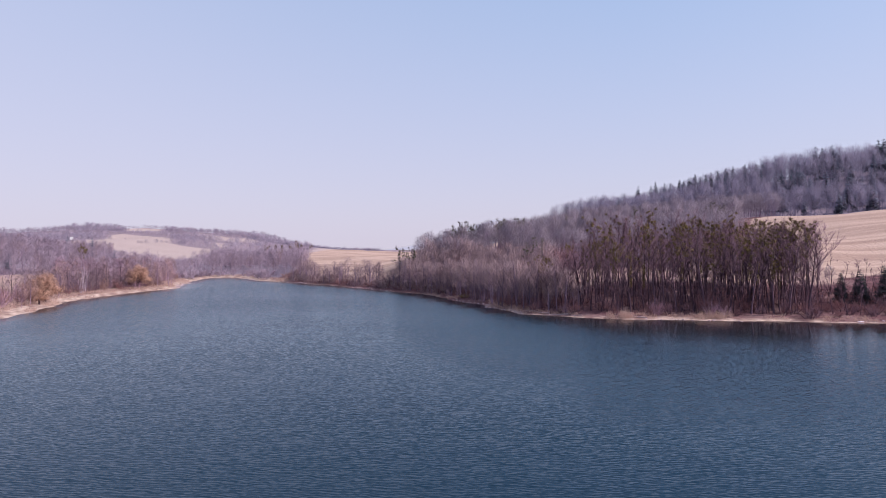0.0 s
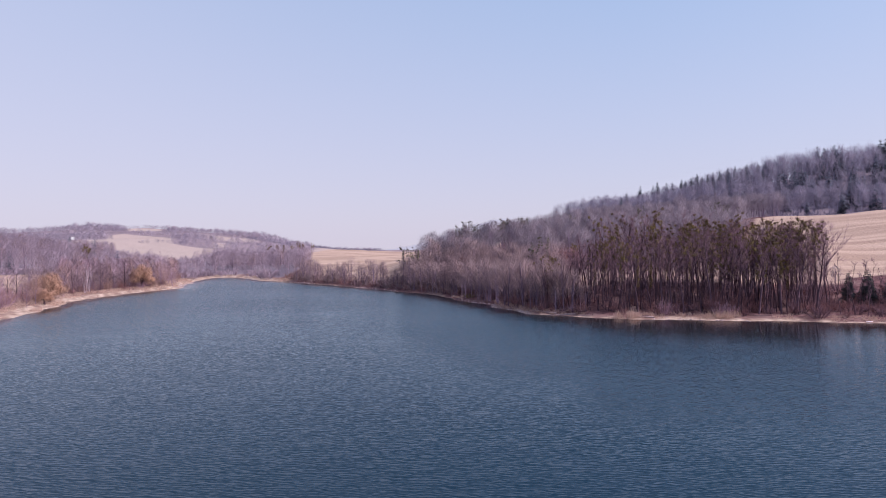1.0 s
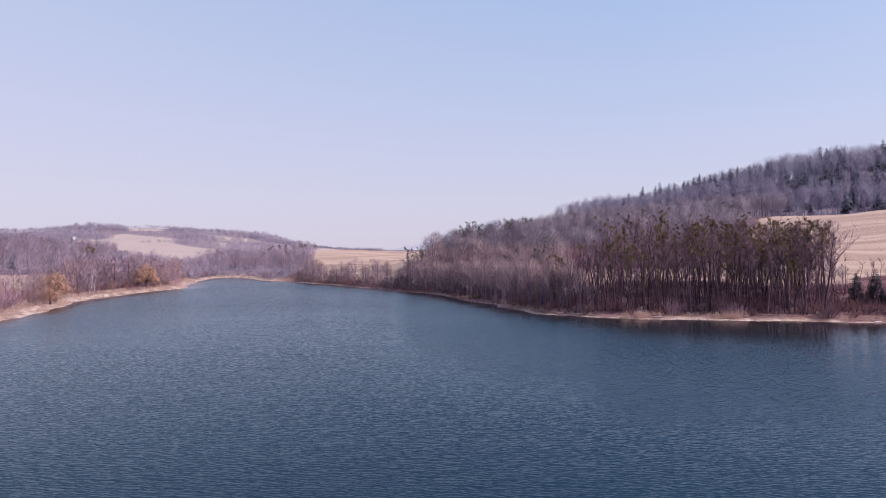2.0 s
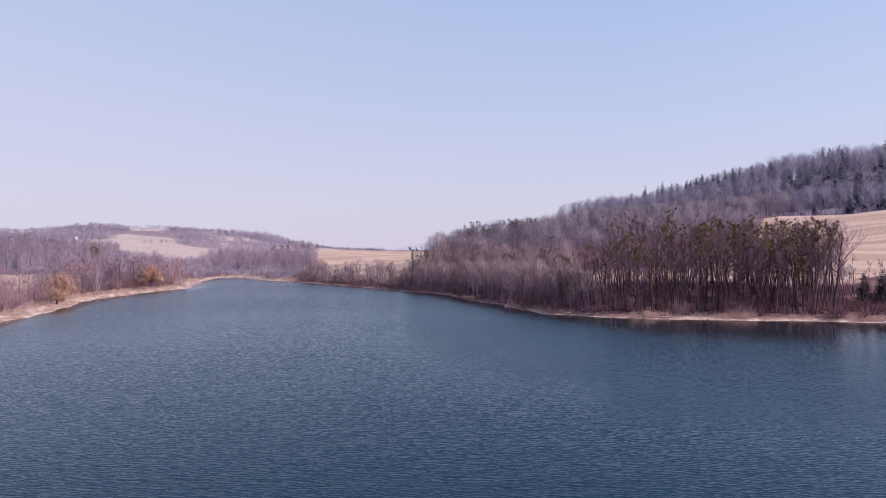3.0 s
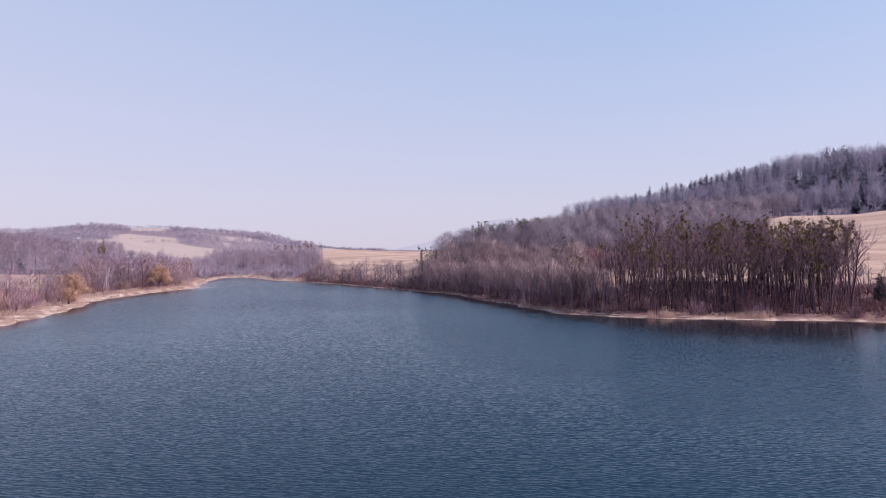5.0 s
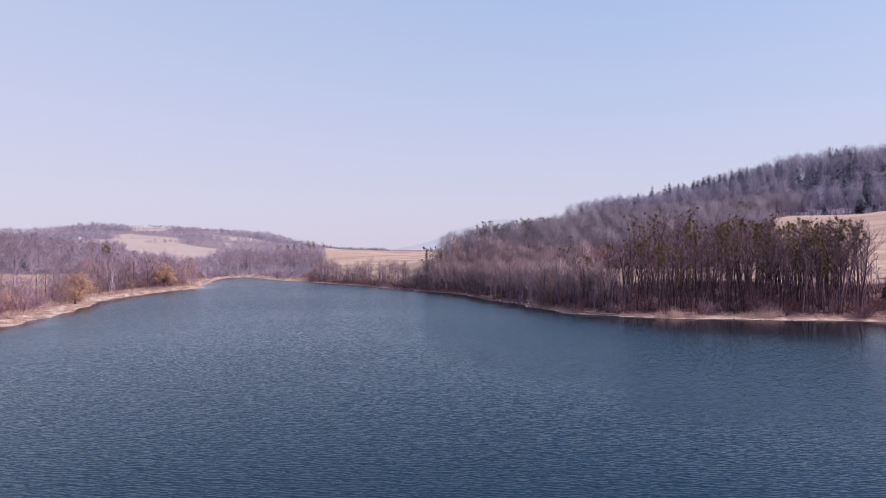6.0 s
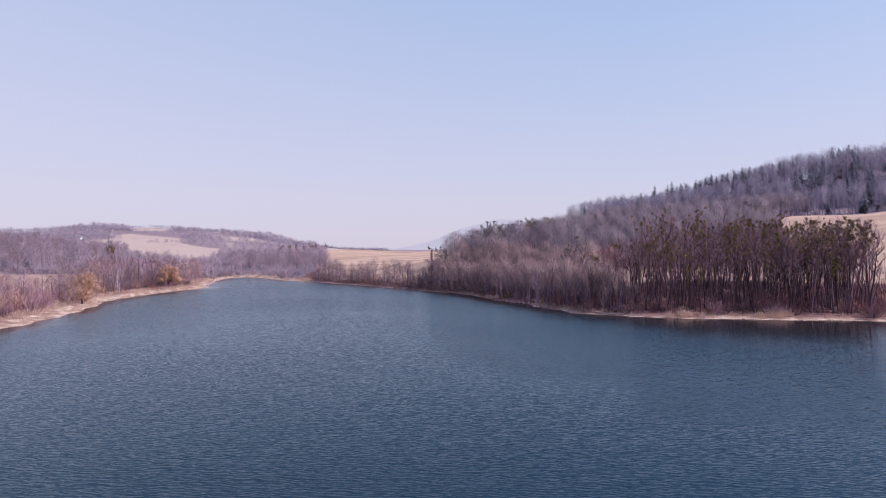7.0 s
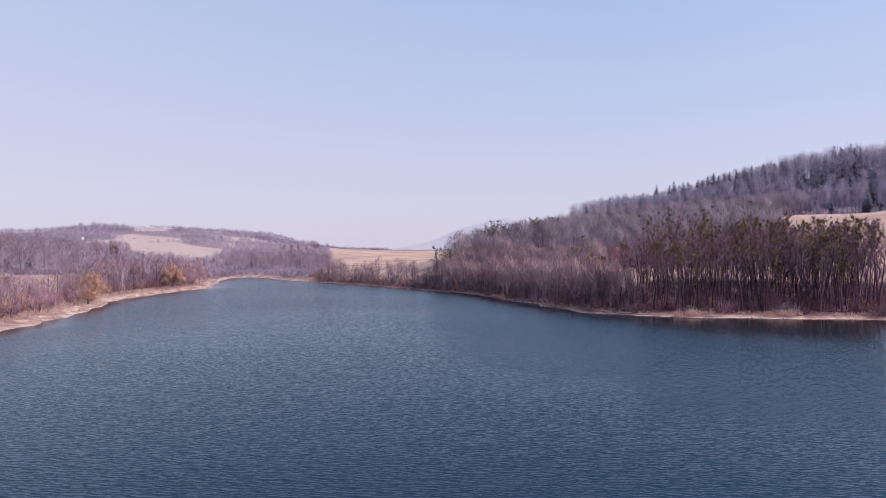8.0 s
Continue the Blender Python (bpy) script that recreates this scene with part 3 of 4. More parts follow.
def joined(name, places, shapes, mats, rng, lo, hi, label, category, sink=0.0, squash=0.1, height=None, soft=0.93):
    """Many plants in one mesh of kind stuff. shapes: variants, each a tuple of shapes, one for every material; the last one is the crown."""
    arr = []
    for var in shapes:
        row = []
        for k, sh in enumerate(var):
            v, f = sh.arrays()
            f, pn = rounded(v, f, soft if len(var) > 1 and (sh.n or k == len(var) - 1) else 0, sh.clumps())
            row.append((v, f, pn))
        arr.append(row)
    V, F, N, T, MI, n = [], [], [], [], [], 0
    zs = land(np.array([p[0] for p in places]), np.array([p[1] for p in places]))[0]
    for (x, y), z in zip(places, zs):
        var = arr[rng.randrange(len(arr))]
        k, a = rng.uniform(lo, hi) * (height(x, y) if height else 1), rng.uniform(0, 6.283)
        turn = np.array([(math.cos(a), math.sin(a), 0), (-math.sin(a), math.cos(a), 0), (0, 0, 1)], np.float32)
        wx = k * rng.uniform(1 - squash, 1 + squash)
        own = min(max(0.5 + 0.9 * noise.noise((x / 16, y / 16, 3.0)) + rng.uniform(-0.35, 0.35), 0), 1)
        for mi, (v, f, pn) in enumerate(var):
            V.append((v @ turn) * np.array((wx, wx, k), np.float32) + np.array((x, y, z - sink), np.float32))
            F.append(f + n)
            N.append(pn @ turn)
            T.append(np.full(len(v), own, np.float32))
            MI.append(np.full(len(f), mi, np.int32))
            n += len(v)
    V, F, N, T, MI = np.concatenate(V).astype(np.float32), np.concatenate(F), np.concatenate(N), np.concatenate(T), np.concatenate(MI)
    me = bpy.data.meshes.new(name)
    me.vertices.add(len(V)), me.loops.add(3 * len(F)), me.polygons.add(len(F))
    me.vertices.foreach_set("co", V.reshape(-1))
    me.loops.foreach_set("vertex_index", F.reshape(-1).astype(np.int32))
    me.polygons.foreach_set("loop_start", np.arange(0, 3 * len(F), 3, dtype=np.int32))
    for m in mats:
        me.materials.append(m)
    me.polygons.foreach_set("material_index", MI)
    me.polygons.foreach_set("use_smooth", np.ones(len(F), bool))
    me.attributes.new("tint", "FLOAT", "POINT").data.foreach_set("value", T)
    me.update(calc_edges=True)
    me.normals_split_custom_set_from_vertices(N)
    return tagged(new(name, me), label, category, kind="stuff")


def inside(poly):
    return lambda x, y, s: poly_mask(x, y, poly)


# ---------------------------------------------------------------- woods that nobody could count
rng = random.Random(11)
OPEN = [FIELD_EAST, CLEARING, FIELD_SADDLE, FIELD_WEST, FIELD_TOP, MEADOW_FAR, MEADOW_LOW, MEADOW]


def wooded(x, y, s, back=6.0):
    free = s > back
    for p in OPEN:
        free &= ~poly_mask(x, y, p)
    return free


light = [far_tree(100 + i, 13.0, 8.6, 0.32, 650, 0.065, 1.1, 0.0100, 8, 0.14) for i in range(7)]
slim = [far_tree(110 + i, 12.5, 6.6, 0.38, 520, 0.055, 1.0, 0.0105, 9, 0.15) for i in range(6)]
brush = [bush_shape(90 + i, 2.4, 2.8, 6, 90, 0.075, 1.0) for i in range(4)]
clear_places = scatter(rng, 75, ((8, 100, 160, 222), lambda x, y, s: poly_mask(x, y, CLEARING) & (np.sin(0.17 * x + 0.11 * y) > -0.55)), 3.0)
joined("clearing_wood", clear_places, slim, (W_DARKBARK, W_GREY), rng, 0.35, 0.72, "young bare trees spreading into the clearing", "wood")
# lower slope along the narrowing arm of the lake
LOW = [(14, 142), (16, 170), (10, 192), (-5, 222), (-26, 250), (-34, 232), (-30, 205), (-10, 170), (2, 150)]
low_places = scatter(rng, 300, ((-80, 20, 140, 290), lambda x, y, s: poly_mask(x, y, LOW) & (s > 2.5) & (s < 32)), 2.7)
joined("slope_wood", low_places, slim, (W_DARKBARK, W_PINK), rng, 0.72, 1.05, "bare mauve-brown wood rising from the lake bank", "wood", height=lambda x, y: 1.0 + 0.12 * math.sin(0.21 * x + 0.13 * y))
thin = [far_tree(80 + i, 9.5, 4.6, 0.40, 330, 0.045, 0.8, 0.0120, 7, 0.12) for i in range(5)]
fringe = scatter(rng, 60, ((-20, 18, 140, 200), lambda x, y, s: (s > 2.5) & (s < 10)), 2.6) + scatter(rng, 105, ((-96, -14, 195, 320), lambda x, y, s: (s > 3) & (s < 13) & (x > -0.33 * y) & (np.sin(0.35 * x) > -0.6)), 2.7)
joined("shore_wood", fringe, thin, (W_DARKBARK, W_PINK), rng, 0.5, 1.2, "thin bare trees fringing the wooded shore", "wood")
gap_brush = scatter(rng, 120, ((-96, -14, 195, 330), lambda x, y, s: (s > 2.5) & (s < 13) & (x > -0.335 * y)), 2.4)
joined("shore_brush", gap_brush, brush, (W_PINK, W_PINK), rng, 0.8, 2.3, "bare mauve scrub fringing the shore", "scrub")
HILL = [(-34, 262), (0, 200), (62, 198), (80, 216), (92, 257), (110, 295), (136, 308), (150, 345), (60, 370), (-10, 310)]
hill_places = scatter(rng, 480, ((-50, 160, 190, 370), lambda x, y, s: poly_mask(x, y, HILL) & (s > 24)), 4.4)
joined("hill_wood", hill_places, light, (W_DARKBARK, W_GREY), rng, 0.8, 1.15, "bare grey-brown wood covering the near hill", "wood", height=lambda x, y: 0.97 + 0.04 * math.exp(-((x + 2) / 16) ** 2))
W_IVY = bark_mat("ivied_crowns", (0.080, 0.072, 0.055), (0.140, 0.124, 0.085), "tint")
W_RED = bark_mat("red_wood", (0.230, 0.112, 0.122), (0.330, 0.168, 0.174), "tint")
ivied = []
for i in range(4):
    w, t, sp = forked_tree(180 + i, 13.5, 0.34, 0.27, 8, 3, 12, 0.011, 0.055, 1.1)
    ivied.append((w, ivy_clumps(190 + i, 13.5, sp, 60, 15, 0.25, 0.45), t))
dark_spots = [(rng.uniform(-18, 14), rng.uniform(250, 270)) for _ in range(22)] + [(-31, 226), (-34, 229), (-29, 231), (84, 243), (87, 246), (80, 240), (92, 250), (30, 262), (55, 252), (13, 176), (9, 181)]
joined("ivied_wood", dark_spots, ivied, (W_DARKBARK, W_IVY, W_GREY), rng, 0.85, 1.08, "dark ivied trees scattered over the hill wood", "wood")
red_spots = [(17 + rng.gauss(0, 3.5), 186 + rng.gauss(0, 4)) for _ in range(12)] + [(-8 + rng.gauss(0, 6), 205 + rng.gauss(0, 5)) for _ in range(6)]
joined("red_wood", red_spots, slim, (W_DARKBARK, W_RED), rng, 0.6, 0.85, "small trees with reddish buds on the slope", "wood")
low_brush = scatter(rng, 430, ((-60, 112, 140, 300), lambda x, y, s: (poly_mask(x, y, HILL) | poly_mask(x, y, LOW) | ((y > 165) & (y < 200) & (x > 0) & (x < 85) & (np.sin(0.23 * x + 1) > 0.75))) & (s > 3)), 2.6)
joined("hill_brush", low_brush, brush, (W_GREY, W_PINK), rng, 0.6, 1.3, "bare scrub under the hillside trees", "scrub")
big = [far_tree(120 + i, 15.5, 8.4, 0.26, 390, 0.085, 1.2, 0.010, 9, 0.15) for i in range(6)]
RIDGE = [(60, 370), (140, 345), (128, 304), (165, 307), (200, 312), (260, 324), (350, 337), (350, 500), (90, 500), (40, 450)]
high = [far_tree(130 + i, 15.5, 8.6, 0.22, 370, 0.085, 1.2, 0.0085, 7, 0.15) for i in range(6)]
ridge_places = scatter(rng, 820, ((40, 350, 300, 500), inside(RIDGE)), 5.2)
chosen = {p for k, p in enumerate(ridge_places) if k % (16 if p[0] < 100 else 8 if p[0] < 175 else 5) == 0}
joined("ridge_wood", [p for p in ridge_places if p not in chosen], high, (W_RIDGE, W_RIDGE), rng, 0.85, 1.15, "bare wood on the high ridge, blue haze painted into its colour", "wood", height=lambda x, y: 0.93 if x < 140 else 1.0 if x < 180 or y < 380 else 1.28)
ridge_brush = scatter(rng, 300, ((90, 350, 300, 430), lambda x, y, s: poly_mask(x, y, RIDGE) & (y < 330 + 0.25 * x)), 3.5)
joined("ridge_brush", ridge_brush, brush, (W_RIDGE, W_RIDGE), rng, 0.8, 1.6, "scrub along the foot of the ridge wood, blue haze in its colour", "scrub")
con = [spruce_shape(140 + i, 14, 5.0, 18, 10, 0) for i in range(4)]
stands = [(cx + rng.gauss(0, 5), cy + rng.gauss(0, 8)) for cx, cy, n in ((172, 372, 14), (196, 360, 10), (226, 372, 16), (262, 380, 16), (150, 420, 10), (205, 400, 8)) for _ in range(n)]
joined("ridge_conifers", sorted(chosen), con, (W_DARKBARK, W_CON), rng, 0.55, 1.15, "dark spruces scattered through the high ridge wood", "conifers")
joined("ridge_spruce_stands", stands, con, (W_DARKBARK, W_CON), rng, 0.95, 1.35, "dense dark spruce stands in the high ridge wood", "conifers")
WEST = [(-136, 225), (-142, 262), (-156, 300), (-164, 345), (-135, 350), (-108, 318), (-92, 303), (-103, 345), (-132, 440), (-145, 480), (-420, 480), (-420, 312), (-228, 312), (-165, 222)]
west_places = scatter(rng, 590, ((-420, -88, 220, 480), lambda x, y, s: poly_mask(x, y, WEST) & ~poly_mask(x, y, FIELD_WEST) & (s > 7) & (x > -0.98 * y) & ~((y > 345) & (x > -0.62 * y) & (x < -0.455 * y))), 4.4)


HEAD = [(-170, 345), (-135, 352), (-108, 324), (-94, 308), (-104, 345), (-132, 440), (-145, 470), (-205, 470)]
head_places = scatter(rng, 150, ((-210, -90, 300, 475), lambda x, y, s: poly_mask(x, y, HEAD) & (s > 6)), 4.0)
joined("head_wood", head_places, big, (W_PALESTEM, W_LEFT), rng, 0.55, 0.86, "rounded wood at the head of the lake, lilac haze in its colour", "wood")


def west_height(x, y):
    """The wood stands tall beyond the meadow and lower towards the head of the lake."""
    return 0.72 - 0.0005 * (y - 300) + 0.3 * min(max((-0.70 - x / y) / 0.08, 0), 1)


west_dark = {p for k, p in enumerate(west_places) if k % 4 == 0}
joined("west_wood", [p for p in west_places if p not in west_dark], big, (W_PALESTEM, W_LEFT), rng, 0.8, 1.2, "bare wood beyond the far bank, lilac haze painted into its colour", "wood", height=west_height)
joined("west_brown_wood", sorted(west_dark), big, (W_DARKBARK, W_PINK), rng, 0.75, 1.15, "red-brown bare trees mixed into the far wood", "wood", height=west_height)
dark_west = [p for p in west_places if p[0] < -0.60 * p[1]][::16]
joined("west_conifers", dark_west, [spruce_shape(148 + i, 15, 5.0, 10, 9, 1) for i in range(3)], (W_CON, W_CON), rng, 0.55, 0.95, "dark spruces standing in the far wood", "conifers")
west_brush = scatter(rng, 310, ((-420, -88, 220, 460), lambda x, y, s: poly_mask(x, y, WEST) & (s > 4) & (x > -0.98 * y)), 3.2) + scatter(rng, 90, ((-320, -215, 306, 322), lambda x, y, s: x < -0.70 * y), 2.4) + scatter(rng, 60, ((-170, -110, 300, 352), lambda x, y, s: (s > 3) & (s < 12)), 2.4)
joined("west_brush", west_brush, brush, (W_LEFT, W_LEFT), rng, 0.9, 2.3, "scrub along the foot of the far wood, paled by painted haze", "scrub")
low_round = [far_tree(170 + i, 9.0, 6.8, 0.12, 420, 0.05, 0.8, 0.010, 9, 0.12) for i in range(5)]
bank_places = scatter(rng, 120, ((-165, -108, 150, 262), lambda x, y, s: (s > 10) & (s < 34) & (x > -0.78 * y) & (np.hypot(x + 125, y - 168) > 6)), 3.2)
joined("bank_wood", bank_places, low_round, (W_DARKBARK, W_PINK), rng, 0.5, 1.1, "low rounded brown thicket behind the sandy bank", "thicket")
BROW = [(-584, 968), (-512, 964), (-440, 838), (-496, 832)]
VALE = [(-280, 580), (-420, 640), (-330, 470), (-205, 470), (-225, 640)]
tiny = [far_tree(160 + i, 9.5, 10.5, 0.12, 88, 0.34, 1.4, 0.010, 4, 0.12) for i in range(4)]


def knoll(x, y):
    """Older, taller trees on the round knoll of the distant hill."""
    return 1 + 0.5 * math.exp(-((x / y + 0.655) / 0.05) ** 2) * (y > 700)


far_places = scatter(rng, 1650, ((-800, -120, 470, 960), lambda x, y, s: wooded(x, y, s) & ~poly_mask(x, y, VALE) & ~poly_mask(x, y, BROW) & (x < -0.29 * y) & (x > -0.86 * y)), 9.3)
far_places += scatter(rng, 330, ((-480, -170, 880, 1190), lambda x, y, s: ~poly_mask(x, y, FIELD_SADDLE) & (x < -0.19 * y) & (x > -0.40 * y)), 9.0)
joined("distant_wood", far_places, tiny, (W_FAR, W_FAR), rng, 0.5, 1.0, "woods on the distant hill, pale haze painted into their colour", "wood", height=knoll)
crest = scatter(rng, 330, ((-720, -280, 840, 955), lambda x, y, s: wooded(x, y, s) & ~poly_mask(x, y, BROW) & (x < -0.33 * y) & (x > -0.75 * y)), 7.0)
joined("distant_scrub", crest, tiny, (W_FAR, W_FAR), rng, 0.4, 0.85, "scrub along the crest of the distant hill, haze in its colour", "scrub")
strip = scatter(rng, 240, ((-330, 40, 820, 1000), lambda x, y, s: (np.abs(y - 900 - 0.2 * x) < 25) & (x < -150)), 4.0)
joined("distant_copse", strip, tiny, (W_RIDGE, W_RIDGE), rng, 0.45, 0.75, "strip of bare trees along the saddle, paled by painted haze", "wood")
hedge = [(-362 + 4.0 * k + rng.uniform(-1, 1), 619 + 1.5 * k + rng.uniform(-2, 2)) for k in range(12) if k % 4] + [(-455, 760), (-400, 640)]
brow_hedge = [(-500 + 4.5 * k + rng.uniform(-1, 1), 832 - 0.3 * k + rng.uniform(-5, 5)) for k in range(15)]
joined("brow_trees", [(-600 + 2.4 * k, 974 + rng.uniform(-5, 14)) for k in range(44) if k % 9], tiny, (W_FAR, W_FAR), rng, 0.3, 0.75, "trees along the brow of the distant hill, haze in their colour", "trees")
joined("brow_hedge", brow_hedge, tiny, (W_FAR, W_FAR), rng, 0.25, 0.5, "low hedge between the distant fields, haze painted into its colour", "hedge")
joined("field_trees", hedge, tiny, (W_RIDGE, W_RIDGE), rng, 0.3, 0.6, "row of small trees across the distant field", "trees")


# ---------------------------------------------------------------- distant mountain
def mountain(name, label, light, dark, y0, deep, peak, shoulder):
    """A far range whose haze is painted as a pale glow; peak and shoulder: x, height and half width."""
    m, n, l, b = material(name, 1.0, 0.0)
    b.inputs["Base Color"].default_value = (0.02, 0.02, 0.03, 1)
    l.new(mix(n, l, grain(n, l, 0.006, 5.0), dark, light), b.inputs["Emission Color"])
    # no lamp: the glow stands in for hazy air before the range
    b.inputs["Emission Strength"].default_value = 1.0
    nx, ny = 120, 12
    v, f = [], []
    for j in range(ny):
        for i in range(nx):
            x = -1200 + 2800 * i / (nx - 1)
            prof = sum(h * math.exp(-((x - c) / w) ** 2) for c, h, w in (peak, shoulder))
            prof += (6 * math.sin(x * 0.021) + 2.5 * math.sin(x * 0.067 + 1)) * math.exp(-((x - 100) / 500) ** 2)
            v.append((x, y0 + deep * j / (ny - 1), 8 + prof * math.sin(math.pi * j / (ny - 1))))
    for j in range(ny - 1):
        for i in range(nx - 1):
            a = j * nx + i
            f.append((a, a + 1, a + nx + 1, a + nx))
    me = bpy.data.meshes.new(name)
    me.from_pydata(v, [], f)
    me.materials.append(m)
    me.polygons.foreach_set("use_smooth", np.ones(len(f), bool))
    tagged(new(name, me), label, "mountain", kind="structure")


mountain("backdrop_mountain", "faint wooded mountain, its blue haze painted as a glow", (0.435, 0.435, 0.520), (0.405, 0.410, 0.500), 3750, 700, (20, 178, 400), (600, 140, 380))
mountain("backdrop_summit", "paler mountain summit behind, its haze painted as a glow", (0.520, 0.512, 0.605), (0.500, 0.495, 0.590), 5200, 800, (70, 292, 330), (700, 180, 400))

# ---------------------------------------------------------------- the grove on the near point
protos = []
for i in range(10):
    tall, low = (17.5, 16, 18, 14.5, 17)[i % 5], (0.50, 0.42, 0.54, 0.36, 0.46)[i % 5]
    w, t, sp = forked_tree(200 + i, tall, low, (0.27, 0.30, 0.24, 0.28, 0.26)[i % 5], 9, 4, 13, (0.0090, 0.0105, 0.0072, 0.0078, 0.0118)[i % 5], 0.034, 1.1, 0.06, 2 if i in (3, 7) else 1)
    parts = [("trunk", w, M_BARK, ""), ("crown", t, M_TWIG, "")]
    ivied = i % 2 == 0
    if ivied:
        parts.append(("ivy", ivy_clumps(300 + i, tall, sp, 24 + i, 46, 0.23, 0.72), M_IVY, "olive-green ivy and mistletoe clumps"))
    protos.append(thing("tree", parts, "tall bare broadleaf tree hung with olive ivy clumps" if ivied else "tall bare dark-stemmed broadleaf tree in the lakeside grove",
                        "tree", "trees of the lakeside grove"))
rng = random.Random(21)
GROVE = [(2, 150), (8, 141), (16, 138), (41, 133), (62, 132), (66, 137), (68, 150), (64, 164), (40, 168), (10, 166)]


def grove_height(x):
    """The grove grows taller towards the field."""
    return 0.58 + 0.42 * min(max((x - 8) / 20, 0), 1)



for x, y in scatter(rng, 170, ((0, 80, 130, 170), lambda x, y, s: poly_mask(x, y, GROVE) & (s > 6)), 2.7):
    g = grove_height(x)
    stand(protos, x, y, rng, 0.72 * g, 1.06 * g)
for x, y in scatter(rng, 34, ((48, 69, 137, 164), lambda x, y, s: s > 6), 1.9):
    stand(protos[::2], x, y, rng, 0.72, 1.0)
retire(protos)

# thinner bare trees between and beside them
protos = []
for i in range(6):
    w, t, sp = forked_tree(230 + i, 10.0, 0.32, 0.20, 5, 2, 17, 0.0075, 0.026, 0.8, 0.07)
    protos.append(thing("young_tree", [("trunk", w, M_BARK, ""), ("crown", t, M_TWIG, "")], "slender bare young tree beside the lake", "tree", "slender bank trees"))
for x, y in scatter(rng, 280, ((0, 78, 130, 162), lambda x, y, s: poly_mask(x, y, GROVE) & (s > 5)), 1.5):
    stand(protos, x, y, rng, 0.5, 1.25)
for x, y in scatter(rng, 72, ((66, 112, 128, 158), lambda x, y, s: (s > 6) & (s < 26)), 2.3):
    stand(protos, x, y, rng, 0.7, 1.15)
retire(protos)

# undergrowth along the right bank
protos = [thing("shrub", [("stem_clump", w, M_BARK, ""), ("crown", t, m, "")], lab, "shrub", "shrubs of the lakeside grove")
          for w, t, m, lab in [(*bush_shape(400 + i, 2.6, 2.6, 14, 420, 0.035, 0.8), m, lab) for i, (m, lab) in enumerate((
              (M_RED, "leafless reddish-brown shrub under the trees"), (M_RED, "leafless reddish-brown shrub under the trees"),
              (M_TWIG, "leafless grey-brown shrub under the trees"), (M_TWIG, "leafless grey-brown shrub under the trees")))]]
for x, y in scatter(rng, 190, ((-15, 112, 126, 200), lambda x, y, s: (s > 3.0) & (s < 26) & (x > -0.14 * y + 8)), 2.3):
    stand(protos, x, y, rng, 0.6, 1.35)
for x, y in scatter(rng, 50, ((-96, -2, 190, 330), lambda x, y, s: (s > 2.0) & (s < 9) & (x > -0.33 * y)), 3.2):
    stand(protos, x, y, rng, 0.5, 1.2)
for x, y in scatter(rng, 64, ((66, 100, 126, 158), lambda x, y, s: (s > 5) & (s < 30)), 2.2):
    stand(protos, x, y, rng, 0.7, 1.4)
for x, y, k in ((42, 136.5, 1.9), (45.5, 137.5, 2.1), (48.5, 136, 1.8), (51, 138, 1.6), (12, 146, 1.8), (24, 139, 1.5), (60, 134, 1.4)):
    stand(protos[:2], x, y, rng, k, k)
retire(protos)
protos = [thing("shrub", [("stem_clump", w, M_PALEBUSH, ""), ("crown", t, M_PALEBUSH, "")], "pale straw-coloured leafless shrub at the water's edge", "shrub", "pale shrubs")
          for w, t in (bush_shape(420 + i, 3.0, 2.2, 22, 380, 0.03, 0.8) for i in range(3))]
for x, y, k in ((33.0, 134.5, 1.3), (43.5, 133.0, 1.25), (46.0, 132.6, 1.0), (15, 141, 0.9), (-3, 172, 0.9), (100, 128.5, 0.8)):
    stand(protos, x, y, rng, k, k)
retire(protos)
w, t = bush_shape(430, 1.9, 3.4, 26, 600, 0.04, 0.6)
m_yellow = bark_mat("yellow_shoots", (0.235, 0.171, 0.052), (0.306, 0.216, 0.077))
protos = [thing("shrub", [("stem_clump", w, m_yellow, ""), ("crown", t, m_yellow, "")], "low yellow-green shrub at the water's edge", "shrub", "yellow shrubs")]
stand(protos, -8.6, 182.0, rng, 1.0, 1.0)
retire(protos)

# spruces by the field's corner
protos = [thing("spruce", [("trunk", w, M_BARK, ""), ("crown", t, M_SPRUCE, "dense dark green needles")], "dark green spruce by the lake bank", "conifer", "spruces by the field")
          for w, t in (spruce_shape(250 + i, 10.5, 4.6, 20, 16) for i in range(3))]
for x, y, k in ((77.4, 141.5, 0.74), (79.4, 144, 0.58), (81.8, 140.5, 0.84), (74.0, 142.5, 0.66), (86.5, 143, 0.8)):
    stand(protos, x, y, rng, k, k)
retire(protos)

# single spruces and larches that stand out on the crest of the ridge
protos = [thing("spruce", [("trunk", w, M_BARK, ""), ("crown", t, M_CREST, "dark needles, blue haze painted into their colour")], "dark spruce standing out on the ridge crest", "conifer", "conifers on the ridge crest")
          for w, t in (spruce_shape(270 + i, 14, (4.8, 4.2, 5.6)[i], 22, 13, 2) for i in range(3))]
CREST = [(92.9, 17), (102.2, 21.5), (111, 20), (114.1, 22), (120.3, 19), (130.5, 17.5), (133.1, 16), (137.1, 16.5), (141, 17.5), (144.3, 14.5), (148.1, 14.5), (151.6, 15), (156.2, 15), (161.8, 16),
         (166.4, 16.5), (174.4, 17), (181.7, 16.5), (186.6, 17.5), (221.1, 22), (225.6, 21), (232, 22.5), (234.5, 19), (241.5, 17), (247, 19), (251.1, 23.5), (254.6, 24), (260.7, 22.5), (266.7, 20)]
